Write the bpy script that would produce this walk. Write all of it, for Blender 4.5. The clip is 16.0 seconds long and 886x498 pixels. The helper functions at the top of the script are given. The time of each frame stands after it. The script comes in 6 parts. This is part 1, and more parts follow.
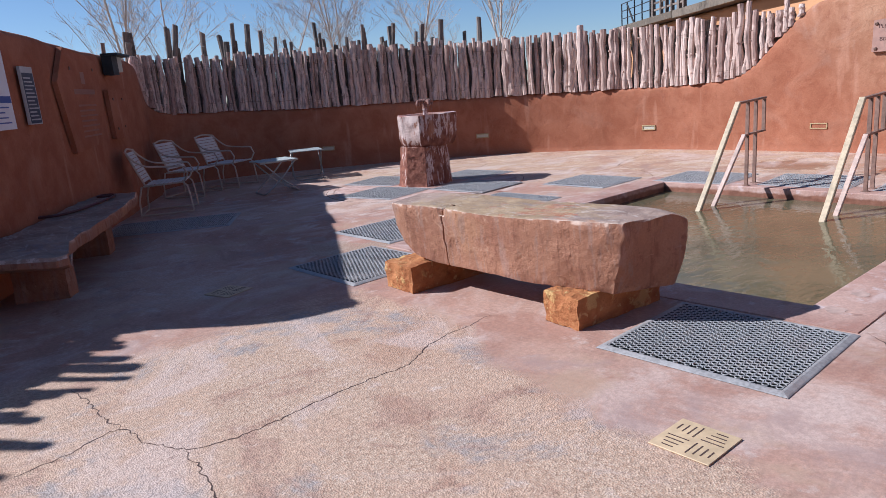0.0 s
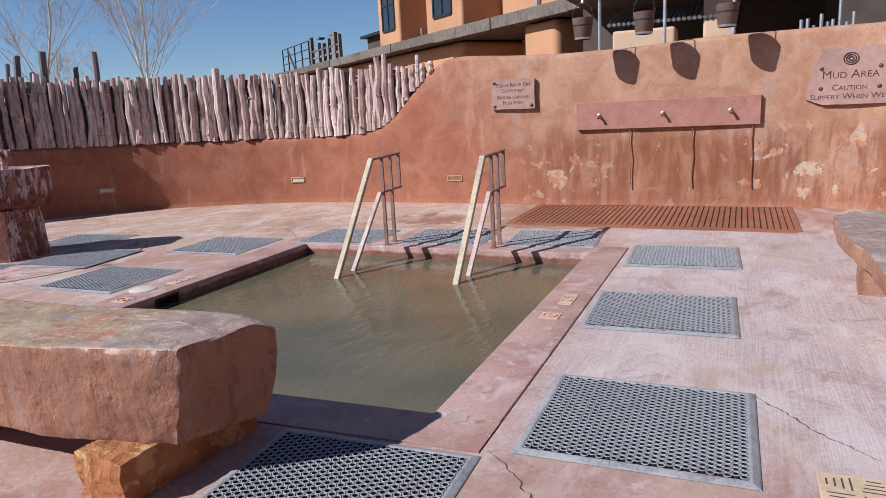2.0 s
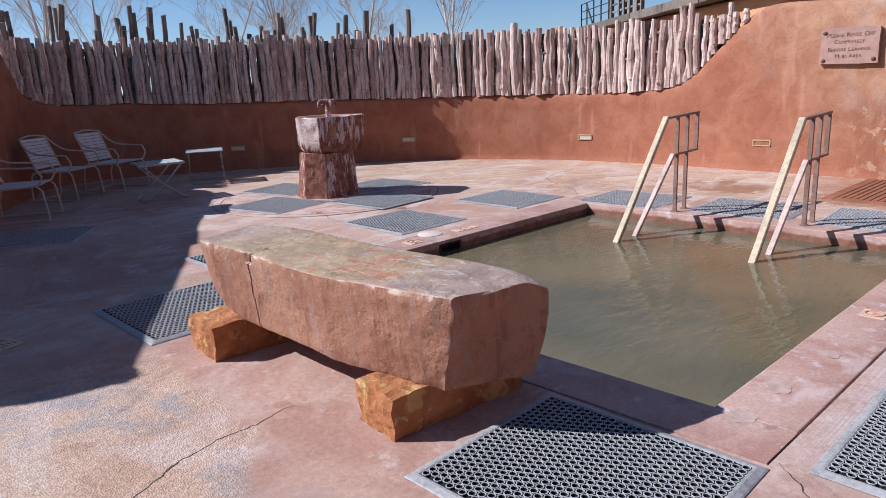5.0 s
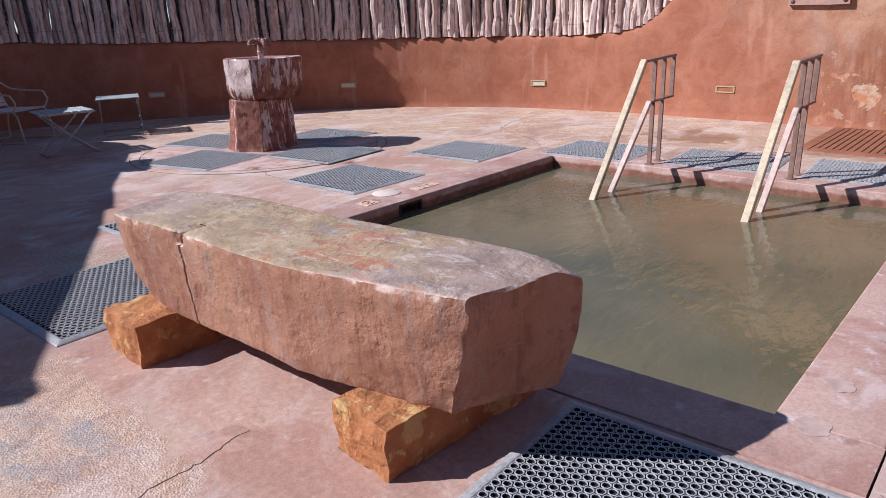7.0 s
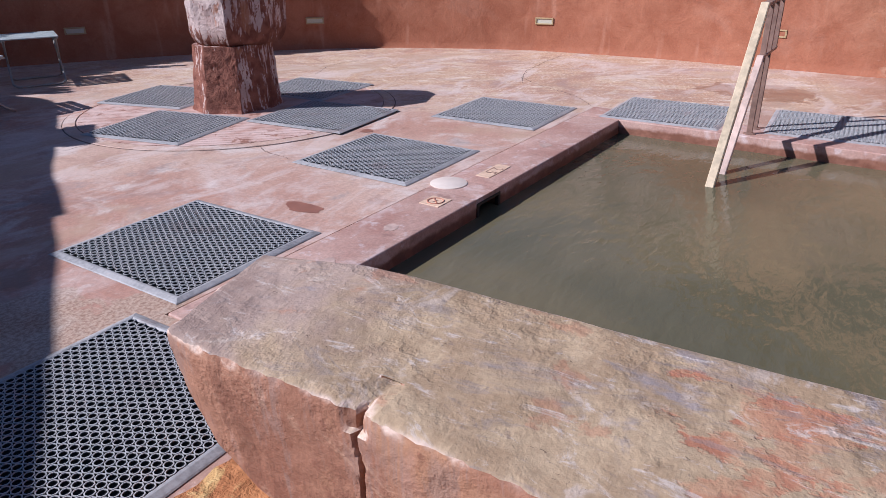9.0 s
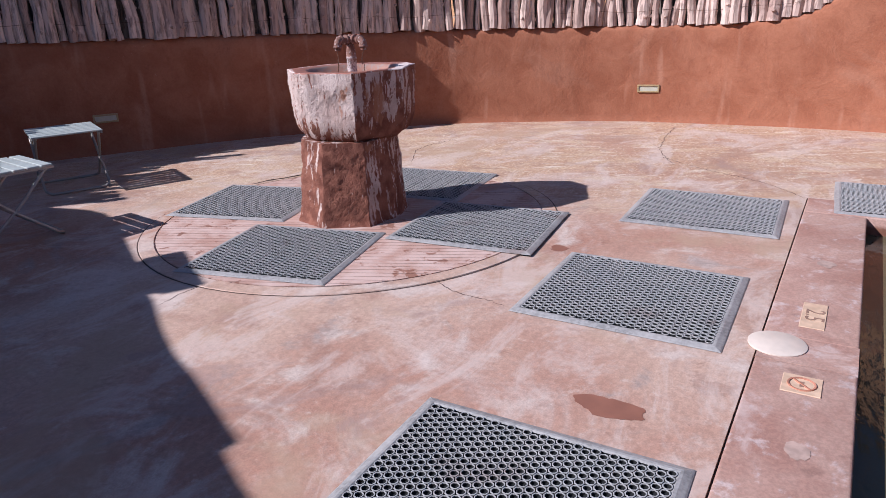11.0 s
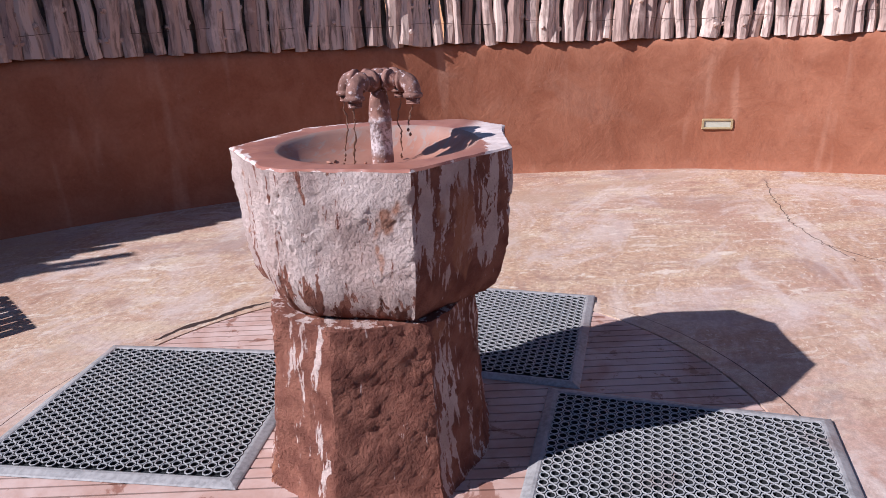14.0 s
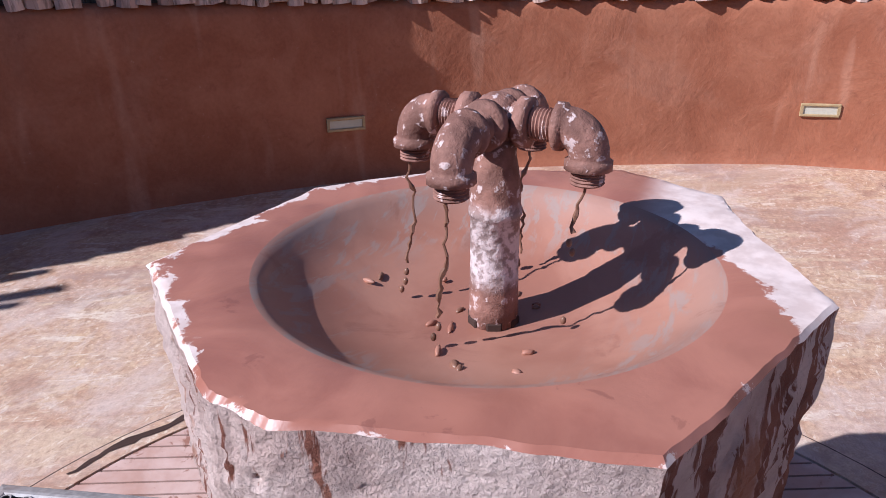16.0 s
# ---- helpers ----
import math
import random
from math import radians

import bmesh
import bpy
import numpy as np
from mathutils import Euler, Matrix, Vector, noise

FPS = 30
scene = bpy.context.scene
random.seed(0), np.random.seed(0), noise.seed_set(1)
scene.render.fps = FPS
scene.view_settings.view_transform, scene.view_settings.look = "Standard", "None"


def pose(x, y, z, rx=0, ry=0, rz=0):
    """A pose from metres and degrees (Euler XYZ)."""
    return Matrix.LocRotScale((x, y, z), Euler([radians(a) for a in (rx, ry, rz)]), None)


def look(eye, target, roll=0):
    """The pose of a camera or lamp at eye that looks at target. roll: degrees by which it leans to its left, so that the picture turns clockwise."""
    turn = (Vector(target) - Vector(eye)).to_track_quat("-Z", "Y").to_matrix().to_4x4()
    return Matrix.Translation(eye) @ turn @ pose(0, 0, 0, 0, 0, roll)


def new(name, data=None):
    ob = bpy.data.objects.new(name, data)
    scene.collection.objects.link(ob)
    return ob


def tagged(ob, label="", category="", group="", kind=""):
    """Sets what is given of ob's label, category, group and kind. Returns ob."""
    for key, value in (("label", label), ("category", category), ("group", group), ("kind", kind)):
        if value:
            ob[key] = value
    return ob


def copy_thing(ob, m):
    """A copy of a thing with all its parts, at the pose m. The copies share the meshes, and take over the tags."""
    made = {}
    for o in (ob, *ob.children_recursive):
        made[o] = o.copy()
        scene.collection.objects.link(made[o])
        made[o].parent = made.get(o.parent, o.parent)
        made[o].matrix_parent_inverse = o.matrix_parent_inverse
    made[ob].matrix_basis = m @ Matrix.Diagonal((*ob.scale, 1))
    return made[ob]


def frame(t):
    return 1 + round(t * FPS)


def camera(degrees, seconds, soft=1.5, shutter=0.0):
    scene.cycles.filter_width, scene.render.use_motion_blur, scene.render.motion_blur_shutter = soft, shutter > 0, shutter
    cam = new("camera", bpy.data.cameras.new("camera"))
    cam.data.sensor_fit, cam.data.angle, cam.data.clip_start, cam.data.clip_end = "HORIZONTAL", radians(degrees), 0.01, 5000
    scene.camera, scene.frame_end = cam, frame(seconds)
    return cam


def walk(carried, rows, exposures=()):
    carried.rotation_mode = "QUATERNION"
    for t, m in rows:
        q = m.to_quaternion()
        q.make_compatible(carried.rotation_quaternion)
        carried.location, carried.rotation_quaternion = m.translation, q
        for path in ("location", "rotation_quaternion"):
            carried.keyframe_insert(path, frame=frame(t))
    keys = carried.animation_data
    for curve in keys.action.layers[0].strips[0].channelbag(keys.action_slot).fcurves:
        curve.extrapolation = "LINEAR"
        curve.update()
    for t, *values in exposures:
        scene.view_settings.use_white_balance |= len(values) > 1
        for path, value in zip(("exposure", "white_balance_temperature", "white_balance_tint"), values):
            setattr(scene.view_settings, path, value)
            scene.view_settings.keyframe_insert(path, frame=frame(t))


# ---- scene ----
# camera and walk
cam = camera(65.9, 16.0, 0.75)
PATH = [
    (0, (0.932, 0.346, 1.421), (2.17, 1.847, 0.957), -4.7),
    (0.5, (1.214, 0.458, 1.425), (2.615, 1.811, 0.97), -4.4),
    (1, (1.542, 0.518, 1.448), (3.093, 1.702, 1.008), -4.1),
    (1.5, (1.847, 0.539, 1.447), (3.527, 1.539, 1.027), -3.6),
    (2, (2.143, 0.559, 1.47), (3.935, 1.35, 1.064), -3.0),
    (2.5, (2.297, 0.609, 1.483), (4.009, 1.576, 1.122), -2.0),
    (3, (2.3, 0.671, 1.465), (3.791, 1.952, 1.093), -2.6),
    (3.5, (2.293, 0.671, 1.447), (3.65, 2.078, 1.021), -2.8),
    (4, (2.284, 0.665, 1.453), (3.595, 2.103, 0.993), -2.9),
    (6.3, (2.388, 0.893, 1.417), (3.749, 2.251, 0.865), -2.5),
    (6.5, (2.434, 1.021, 1.418), (3.81, 2.353, 0.842), -2.4),
    (7, (2.616, 1.359, 1.377), (4.031, 2.622, 0.741), -2.1),
    (7.5, (2.811, 1.759, 1.361), (4.263, 2.944, 0.664), -1.7),
    (8, (2.939, 2.198, 1.365), (4.427, 3.303, 0.612), -1.2),
    (8.5, (3.072, 2.67, 1.38), (4.574, 3.725, 0.585), -0.9),
    (9, (3.115, 3.170, 1.403), (4.616, 4.203, 0.578), -0.8),
    (9.5, (3.235, 3.740, 1.375), (4.757, 4.757, 0.562), -0.9),
    (10, (3.290, 4.268, 1.387), (4.833, 5.277, 0.611), -1.4),
    (10.2, (3.315, 4.485, 1.412), (4.863, 5.491, 0.648), -1.6),
    (12.3, (4.23, 6.378, 1.471), (5.932, 7.278, 0.928), -3.1),
    (12.5, (4.359, 6.514, 1.485), (6.07, 7.395, 0.942), -3.1),
    (13, (4.772, 6.813, 1.467), (6.501, 7.643, 0.9), -2.8),
    (13.5, (5.156, 7.12, 1.446), (6.892, 7.899, 0.829), -2.5),
    (14, (5.546, 7.368, 1.424), (7.278, 8.109, 0.753), -2.2),
    (14.5, (5.914, 7.632, 1.427), (7.634, 8.363, 0.716), -2.0),
    (15, (6.187, 7.875, 1.433), (7.901, 8.59, 0.691), -1.6),
    (15.5, (6.437, 8.024, 1.425), (8.141, 8.732, 0.653), -1.1),
    (16, (6.598, 8.101, 1.418), (8.293, 8.796, 0.615), -0.8),
]
walk(cam, [(t, look(eye, target, roll)) for t, eye, target, roll in PATH], exposures=((0, 0.43, 5560, 13), (1.0, 0.34, 5560, 13), (2.2, 0.24, 5600, 13), (3.2, 0.33, 5540, 13), (6.5, 0.46, 5600, 14), (9, 0.35, 5530, 18), (12.5, 0.36, 5800, 17), (14, 0.42, 5720, 18), (16, 0.44, 5660, 19)))

# world and sun
SUN = Vector((0.92, -0.96, -1.0)).normalized()
world = bpy.data.worlds.new("sky")
scene.world = world
world.use_nodes = True
wn = world.node_tree.nodes
sky = wn.new("ShaderNodeTexSky")
sky.sky_type = "NISHITA"
sky.sun_disc = False
sky.sun_elevation = radians(37.3)
sky.sun_rotation = math.atan2(-SUN.x, -SUN.y)
sky.altitude = 1500
sky.air_density, sky.dust_density, sky.ozone_density = 1.0, 0.2, 3.0
wn["Background"].inputs["Strength"].default_value = 0.068
world.node_tree.links.new(sky.outputs[0], wn["Background"].inputs[0])
sun = new("sun", bpy.data.lights.new("sun", "SUN"))
sun.data.energy, sun.data.angle, sun.data.color = 5.0, radians(0.55), (1.0, 0.96, 0.90)
sun.matrix_basis = look((0, 0, 30), Vector((0, 0, 30)) + SUN)


# materials
class Nodes:
    """Short hand for a node material."""

    def __init__(self, name, rough=0.8, spec=0.35, metal=0.0):
        self.m = bpy.data.materials.new(name)
        self.m.use_nodes = True
        self.t = self.m.node_tree
        self.b = self.t.nodes["Principled BSDF"]
        self.b.inputs["Roughness"].default_value = rough
        self.b.inputs["Specular IOR Level"].default_value = spec
        self.b.inputs["Metallic"].default_value = metal
        self.pos = self.t.nodes.new("ShaderNodeNewGeometry").outputs["Position"]
        self.obj = self.t.nodes.new("ShaderNodeTexCoord").outputs["Object"]

    def link(self, a, b):
        self.t.links.new(a, b)

    def put(self, socket, v):
        if isinstance(v, (int, float, tuple)):
            socket.default_value = (*v, 1.0) if isinstance(v, tuple) and len(v) == 3 and len(socket.default_value) == 4 else v
        else:
            self.link(v, socket)

    def mapped(self, scale=(1, 1, 1), rot=(0, 0, 0), local=False, kind="POINT"):
        n = self.t.nodes.new("ShaderNodeMapping")
        n.vector_type = kind
        n.inputs["Scale"].default_value = scale
        n.inputs["Rotation"].default_value = [radians(a) for a in rot]
        self.link(self.obj if local else self.pos, n.inputs["Vector"])
        return n.outputs[0]

    def noise(self, scale, detail=4.0, rough=0.55, vec=None, warp=0.0):
        n = self.t.nodes.new("ShaderNodeTexNoise")
        n.inputs["Scale"].default_value = scale
        n.inputs["Detail"].default_value = detail
        n.inputs["Roughness"].default_value = rough
        n.inputs["Distortion"].default_value = warp
        self.link(vec if vec is not None else self.pos, n.inputs["Vector"])
        return n.outputs[0]

    def cells(self, scale, vec=None, feature="F1", out="Distance"):
        n = self.t.nodes.new("ShaderNodeTexVoronoi")
        n.feature = feature
        n.inputs["Scale"].default_value = scale
        self.link(vec if vec is not None else self.pos, n.inputs["Vector"])
        return n.outputs[out]

    def ramp(self, v, lo, hi):
        n = self.t.nodes.new("ShaderNodeMapRange")
        n.interpolation_type = "SMOOTHSTEP"
        n.inputs["From Min"].default_value, n.inputs["From Max"].default_value = lo, hi
        self.link(v, n.inputs["Value"])
        return n.outputs[0]

    def math(self, op, a, b=0.0):
        n = self.t.nodes.new("ShaderNodeMath")
        n.operation = op
        self.put(n.inputs[0], a)
        self.put(n.inputs[1], b)
        return n.outputs[0]

    def axis(self, i, local=False):
        n = self.t.nodes.new("ShaderNodeSeparateXYZ")
        self.link(self.obj if local else self.pos, n.inputs[0])
        return n.outputs[i]

    def up(self):
        g = self.t.nodes.new("ShaderNodeNewGeometry")
        n = self.t.nodes.new("ShaderNodeSeparateXYZ")
        self.link(g.outputs["Normal"], n.inputs[0])
        return n.outputs[2]

    def mix(self, f, a, b, kind="MIX"):
        n = self.t.nodes.new("ShaderNodeMix")
        n.data_type, n.blend_type = "RGBA", kind
        self.put(n.inputs[0], f)
        self.put(n.inputs[6], a)
        self.put(n.inputs[7], b)
        return n.outputs[2]

    def spot(self, x, y, rx, ry, rag=0.6, scale=4.0):
        """Ragged stain on the ground round x, y."""
        dx = self.math("DIVIDE", self.math("SUBTRACT", self.axis(0), x), rx)
        dy = self.math("DIVIDE", self.math("SUBTRACT", self.axis(1), y), ry)
        d = self.math("SQRT", self.math("ADD", self.math("MULTIPLY", dx, dx), self.math("MULTIPLY", dy, dy)))
        d = self.math("ADD", d, self.math("MULTIPLY", self.math("SUBTRACT", self.noise(scale, 7.0, 0.68, warp=0.4), 0.5), rag * 4))
        return self.ramp(d, 1.05, 0.85)

    def random(self, island=False):
        if island:
            return self.t.nodes.new("ShaderNodeNewGeometry").outputs["Random Per Island"]
        return self.t.nodes.new("ShaderNodeObjectInfo").outputs["Random"]

    def colour(self, c):
        self.put(self.b.inputs["Base Color"], c)

    def rough(self, r):
        self.put(self.b.inputs["Roughness"], r)

    def bump(self, h, strength=0.4, dist=0.01, under=None):
        n = self.t.nodes.new("ShaderNodeBump")
        n.inputs["Strength"].default_value, n.inputs["Distance"].default_value = strength, dist
        self.link(h, n.inputs["Height"])
        if under is not None:
            self.link(under, n.inputs["Normal"])
        self.link(n.outputs[0], self.b.inputs["Normal"])
        return n.outputs[0]


def plain(name, c, rough=0.6, var=0.25, scale=14.0, metal=0.0, spec=0.4, bump=0.15):
    """A painted or raw surface with wear at two scales."""
    n = Nodes(name, rough, spec, metal)
    a = n.noise(scale, 5.0)
    b = n.noise(scale * 0.17, 3.0)
    dark = tuple(v * (1 - var) for v in c)
    light = tuple(min(1, v * (1 + var)) for v in c)
    n.colour(n.mix(n.ramp(b, 0.3, 0.7), n.mix(n.ramp(a, 0.3, 0.7), dark, c), n.mix(n.ramp(a, 0.3, 0.7), c, light)))
    n.rough(n.math("ADD", n.math("MULTIPLY", a, 0.25), rough - 0.12))
    n.bump(a, bump, 0.006)
    return n.m


def floor_material():
    n = Nodes("pigmented_concrete", 0.75)
    big = n.noise(0.55, 5.0, 0.6)
    mid = n.noise(2.3, 6.0, 0.62, warp=0.6)
    fine = n.noise(38.0, 4.0, 0.6)
    grit = n.cells(125.0)
    pebble = n.cells(125.0, out="Color")
    dust = n.noise(130.0, 3.0, 0.7)
    c = n.mix(n.ramp(big, 0.36, 0.64), (0.40, 0.21, 0.15), (0.50, 0.335, 0.255))
    c = n.mix(n.ramp(mid, 0.52, 0.68), c, (0.55, 0.43, 0.365))
    c = n.mix(n.ramp(n.noise(1.3, 6.0, 0.65, warp=1.0), 0.56, 0.70), c, (0.35, 0.27, 0.235))
    # exposed aggregate where the path widens at the entrance
    ax = n.math("SUBTRACT", n.axis(0), n.math("MULTIPLY", n.ramp(n.axis(1), 2.2, 3.6), 0.45))
    ax = n.math("ADD", ax, n.math("MULTIPLY", n.math("SUBTRACT", mid, 0.5), 0.5))
    agg = n.math("MULTIPLY", n.ramp(ax, 3.14, 3.02), n.ramp(n.math("ADD", n.axis(1), n.math("MULTIPLY", n.math("SUBTRACT", big, 0.5), 1.2)), 4.75, 4.4))
    sep = n.t.nodes.new("ShaderNodeSeparateColor")
    n.link(pebble, sep.inputs[0])
    stone = n.mix(sep.outputs[0], (0.40, 0.255, 0.172), (0.56, 0.41, 0.30))
    patch = n.ramp(n.noise(1.0, 5.0, 0.65), 0.40, 0.56)
    stone = n.mix(n.math("MULTIPLY", patch, 0.6), stone, (0.51, 0.335, 0.235))
    stone = n.mix(n.math("MULTIPLY", n.ramp(n.noise(1.1, 6.0, 0.72, warp=0.3), 0.53, 0.64), 0.75), stone, (0.29, 0.265, 0.26))
    stone = n.mix(n.math("MULTIPLY", n.ramp(n.noise(0.8, 5.0, 0.65, n.mapped((1, 1, 1), (0, 0, 70)), 0.7), 0.54, 0.64), 0.6), stone, (0.40, 0.235, 0.155))
    wash = n.math("MULTIPLY", n.ramp(n.axis(0), 5.4, 4.6), n.ramp(n.axis(1), 5.6, 4.8))
    c = n.mix(n.math("MULTIPLY", wash, 0.75), c, n.mix(n.ramp(n.noise(1.9, 6.0, 0.62, warp=0.8), 0.36, 0.64), (0.34, 0.175, 0.125), (0.46, 0.285, 0.215)))
    c = n.mix(agg, c, stone)
    # worn sandy streaks on the far side
    far = n.ramp(n.math("ADD", n.axis(0), n.math("MULTIPLY", n.axis(1), 0.35)), 9.6, 11.6)
    lie = n.mapped((3.6, 1.0, 1.0), (0, 0, -62), False, "TEXTURE")
    sn = n.noise(4.6, 8.0, 0.72, lie, 0.3)
    c = n.mix(n.math("MULTIPLY", n.math("MULTIPLY", far, n.ramp(sn, 0.50, 0.42)), 0.75), c, (0.40, 0.225, 0.15))
    c = n.mix(n.math("MULTIPLY", n.math("MULTIPLY", far, n.ramp(sn, 0.51, 0.58)), 0.75), c, (0.59, 0.45, 0.315))
    sand = n.math("MULTIPLY", far, n.math("ADD", n.math("MULTIPLY", n.ramp(n.noise(0.8, 4.0, 0.6), 0.4, 0.6), 0.4), 0.25))
    c = n.mix(sand, c, n.mix(n.ramp(n.noise(30.0, 6.0, 0.7), 0.36, 0.64), (0.40, 0.235, 0.14), (0.62, 0.44, 0.28)))
    sm = n.noise(10.0, 8.0, 0.74, lie, 0.3)
    c = n.mix(n.math("MULTIPLY", n.math("MULTIPLY", far, n.ramp(sm, 0.56, 0.62)), 0.8), c, (0.70, 0.59, 0.47))
    fleck = n.noise(27.0, 6.0, 0.72, n.mapped((0.7, 1.4, 1.0), (0, 0, 30)), 0.4)
    c = n.mix(n.math("MULTIPLY", n.math("MULTIPLY", far, n.ramp(fleck, 0.58, 0.625)), 0.65), c, (0.74, 0.63, 0.50))
    c = n.mix(n.math("MULTIPLY", n.math("MULTIPLY", far, n.ramp(fleck, 0.42, 0.37)), 0.6), c, (0.30, 0.165, 0.105))
    # broom-finished bay beside the pool
    broom = n.math("MULTIPLY", n.ramp(n.axis(1), 1.62, 1.42), n.ramp(n.axis(0), 4.4, 5.2))
    line = n.noise(1.0, 2.0, 0.5, n.mapped((2.0, 150.0, 1)))
    c = n.mix(n.math("MULTIPLY", broom, 0.8), c, n.mix(n.ramp(line, 0.3, 0.7), (0.42, 0.315, 0.285), (0.57, 0.455, 0.415)))
    # pale mineral blotches, fine speckle
    c = n.mix(n.math("MULTIPLY", n.ramp(n.noise(5.5, 7.0, 0.7), 0.58, 0.68), 0.5), c, (0.60, 0.49, 0.42))
    c = n.mix(n.math("MULTIPLY", n.ramp(n.noise(3.1, 6.0, 0.7, warp=0.4), 0.60, 0.66), 0.45), c, (0.26, 0.13, 0.09))
    cloud = n.noise(0.9, 6.0, 0.68, n.mapped((1, 1, 1), (0, 0, 40)), 1.4)
    c = n.mix(n.math("MULTIPLY", n.ramp(cloud, 0.50, 0.64), 0.6), c, (0.55, 0.42, 0.36))
    c = n.mix(n.math("MULTIPLY", n.ramp(cloud, 0.46, 0.36), 0.6), c, (0.34, 0.195, 0.145))
    pock = n.math("MULTIPLY", n.ramp(n.noise(22.0, 5.0, 0.65), 0.66, 0.71), 0.45)
    c = n.mix(pock, c, (0.22, 0.125, 0.10))
    c = n.mix(n.math("MULTIPLY", n.ramp(n.noise(13.0, 6.0, 0.7, warp=0.5), 0.60, 0.70), 0.35), c, (0.60, 0.48, 0.40))
    c = n.mix(n.math("ADD", n.math("MULTIPLY", agg, 0.12), 0.20), c, n.mix(n.ramp(fine, 0.35, 0.65), (0.27, 0.27, 0.27), (0.72, 0.72, 0.72)), "OVERLAY")
    c = n.mix(n.math("ADD", n.math("MULTIPLY", agg, 0.10), 0.20), c, n.mix(n.ramp(dust, 0.36, 0.64), (0.30, 0.30, 0.30), (0.70, 0.70, 0.70)), "OVERLAY")
    # red mud trodden out of the shower, wet patches
    muddy = n.math("MULTIPLY", n.ramp(n.math("ADD", n.axis(0), n.math("MULTIPLY", n.math("SUBTRACT", n.noise(2.6, 6.0, 0.66, warp=0.5), 0.5), 1.5)), 9.95, 10.35), n.ramp(n.axis(1), 4.1, 3.2))
    c = n.mix(n.math("MULTIPLY", muddy, 0.75), c, n.mix(n.ramp(mid, 0.35, 0.65), (0.27, 0.115, 0.065), (0.40, 0.20, 0.125)))
    wet = n.math("MAXIMUM", n.spot(10.45, 4.35, 0.40, 0.55, 0.8, 3.0), n.math("MULTIPLY", n.spot(10.15, 2.6, 0.22, 0.9, 0.8, 3.6), 0.8))
    wet = n.math("MAXIMUM", wet, n.spot(4.30, 6.45, 0.10, 0.16, 0.5, 9.0))
    c = n.mix(n.math("MULTIPLY", wet, 0.75), c, (0.25, 0.125, 0.075))
    # brown, sandy and lavender patches of worn pigment
    c = n.mix(n.math("MULTIPLY", n.math("MULTIPLY", n.ramp(n.noise(0.75, 6.0, 0.66, n.mapped((1, 1, 1), (0, 0, 110)), 0.9), 0.52, 0.64), n.math("SUBTRACT", 1.0, agg)), 0.6), c, (0.44, 0.30, 0.205))
    c = n.mix(n.math("MULTIPLY", n.math("MULTIPLY", n.ramp(n.noise(1.15, 6.0, 0.7, n.mapped((1, 1, 1), (0, 0, 200)), 0.7), 0.55, 0.66), n.math("SUBTRACT", 1.0, agg)), 0.6), c, (0.345, 0.235, 0.205))
    rubble = n.math("MAXIMUM", n.spot(4.15, 5.85, 0.28, 0.42, 0.5, 5.0), n.spot(4.45, 5.62, 0.16, 0.2, 0.5, 6.0))
    c = n.mix(n.math("MULTIPLY", rubble, 0.65), c, n.mix(n.ramp(n.noise(60.0, 4.0, 0.7), 0.38, 0.6), (0.23, 0.145, 0.095), (0.50, 0.39, 0.29)))
    # pale scuffed path along the pool's side
    scuff = n.math("MULTIPLY", n.ramp(n.noise(1.5, 7.0, 0.7, n.mapped((0.7, 1.6, 1)), 0.8), 0.50, 0.62), 0.4)
    c = n.mix(n.math("MULTIPLY", scuff, n.ramp(n.axis(0), 3.6, 5.2)), c, (0.66, 0.55, 0.49))
    n.colour(c)
    n.rough(n.math("SUBTRACT", n.math("ADD", n.math("MULTIPLY", mid, 0.35), 0.5), n.math("MULTIPLY", wet, 0.3)))
    h = n.math("ADD", n.math("MULTIPLY", fine, 0.5), n.math("MULTIPLY", n.math("MULTIPLY", grit, agg), 1.25))
    h = n.math("ADD", h, n.math("MULTIPLY", n.math("MULTIPLY", line, broom), 0.5))
    under = n.bump(h, 0.6, 0.004)
    n.bump(mid, 0.35, 0.02, under)
    return n.m


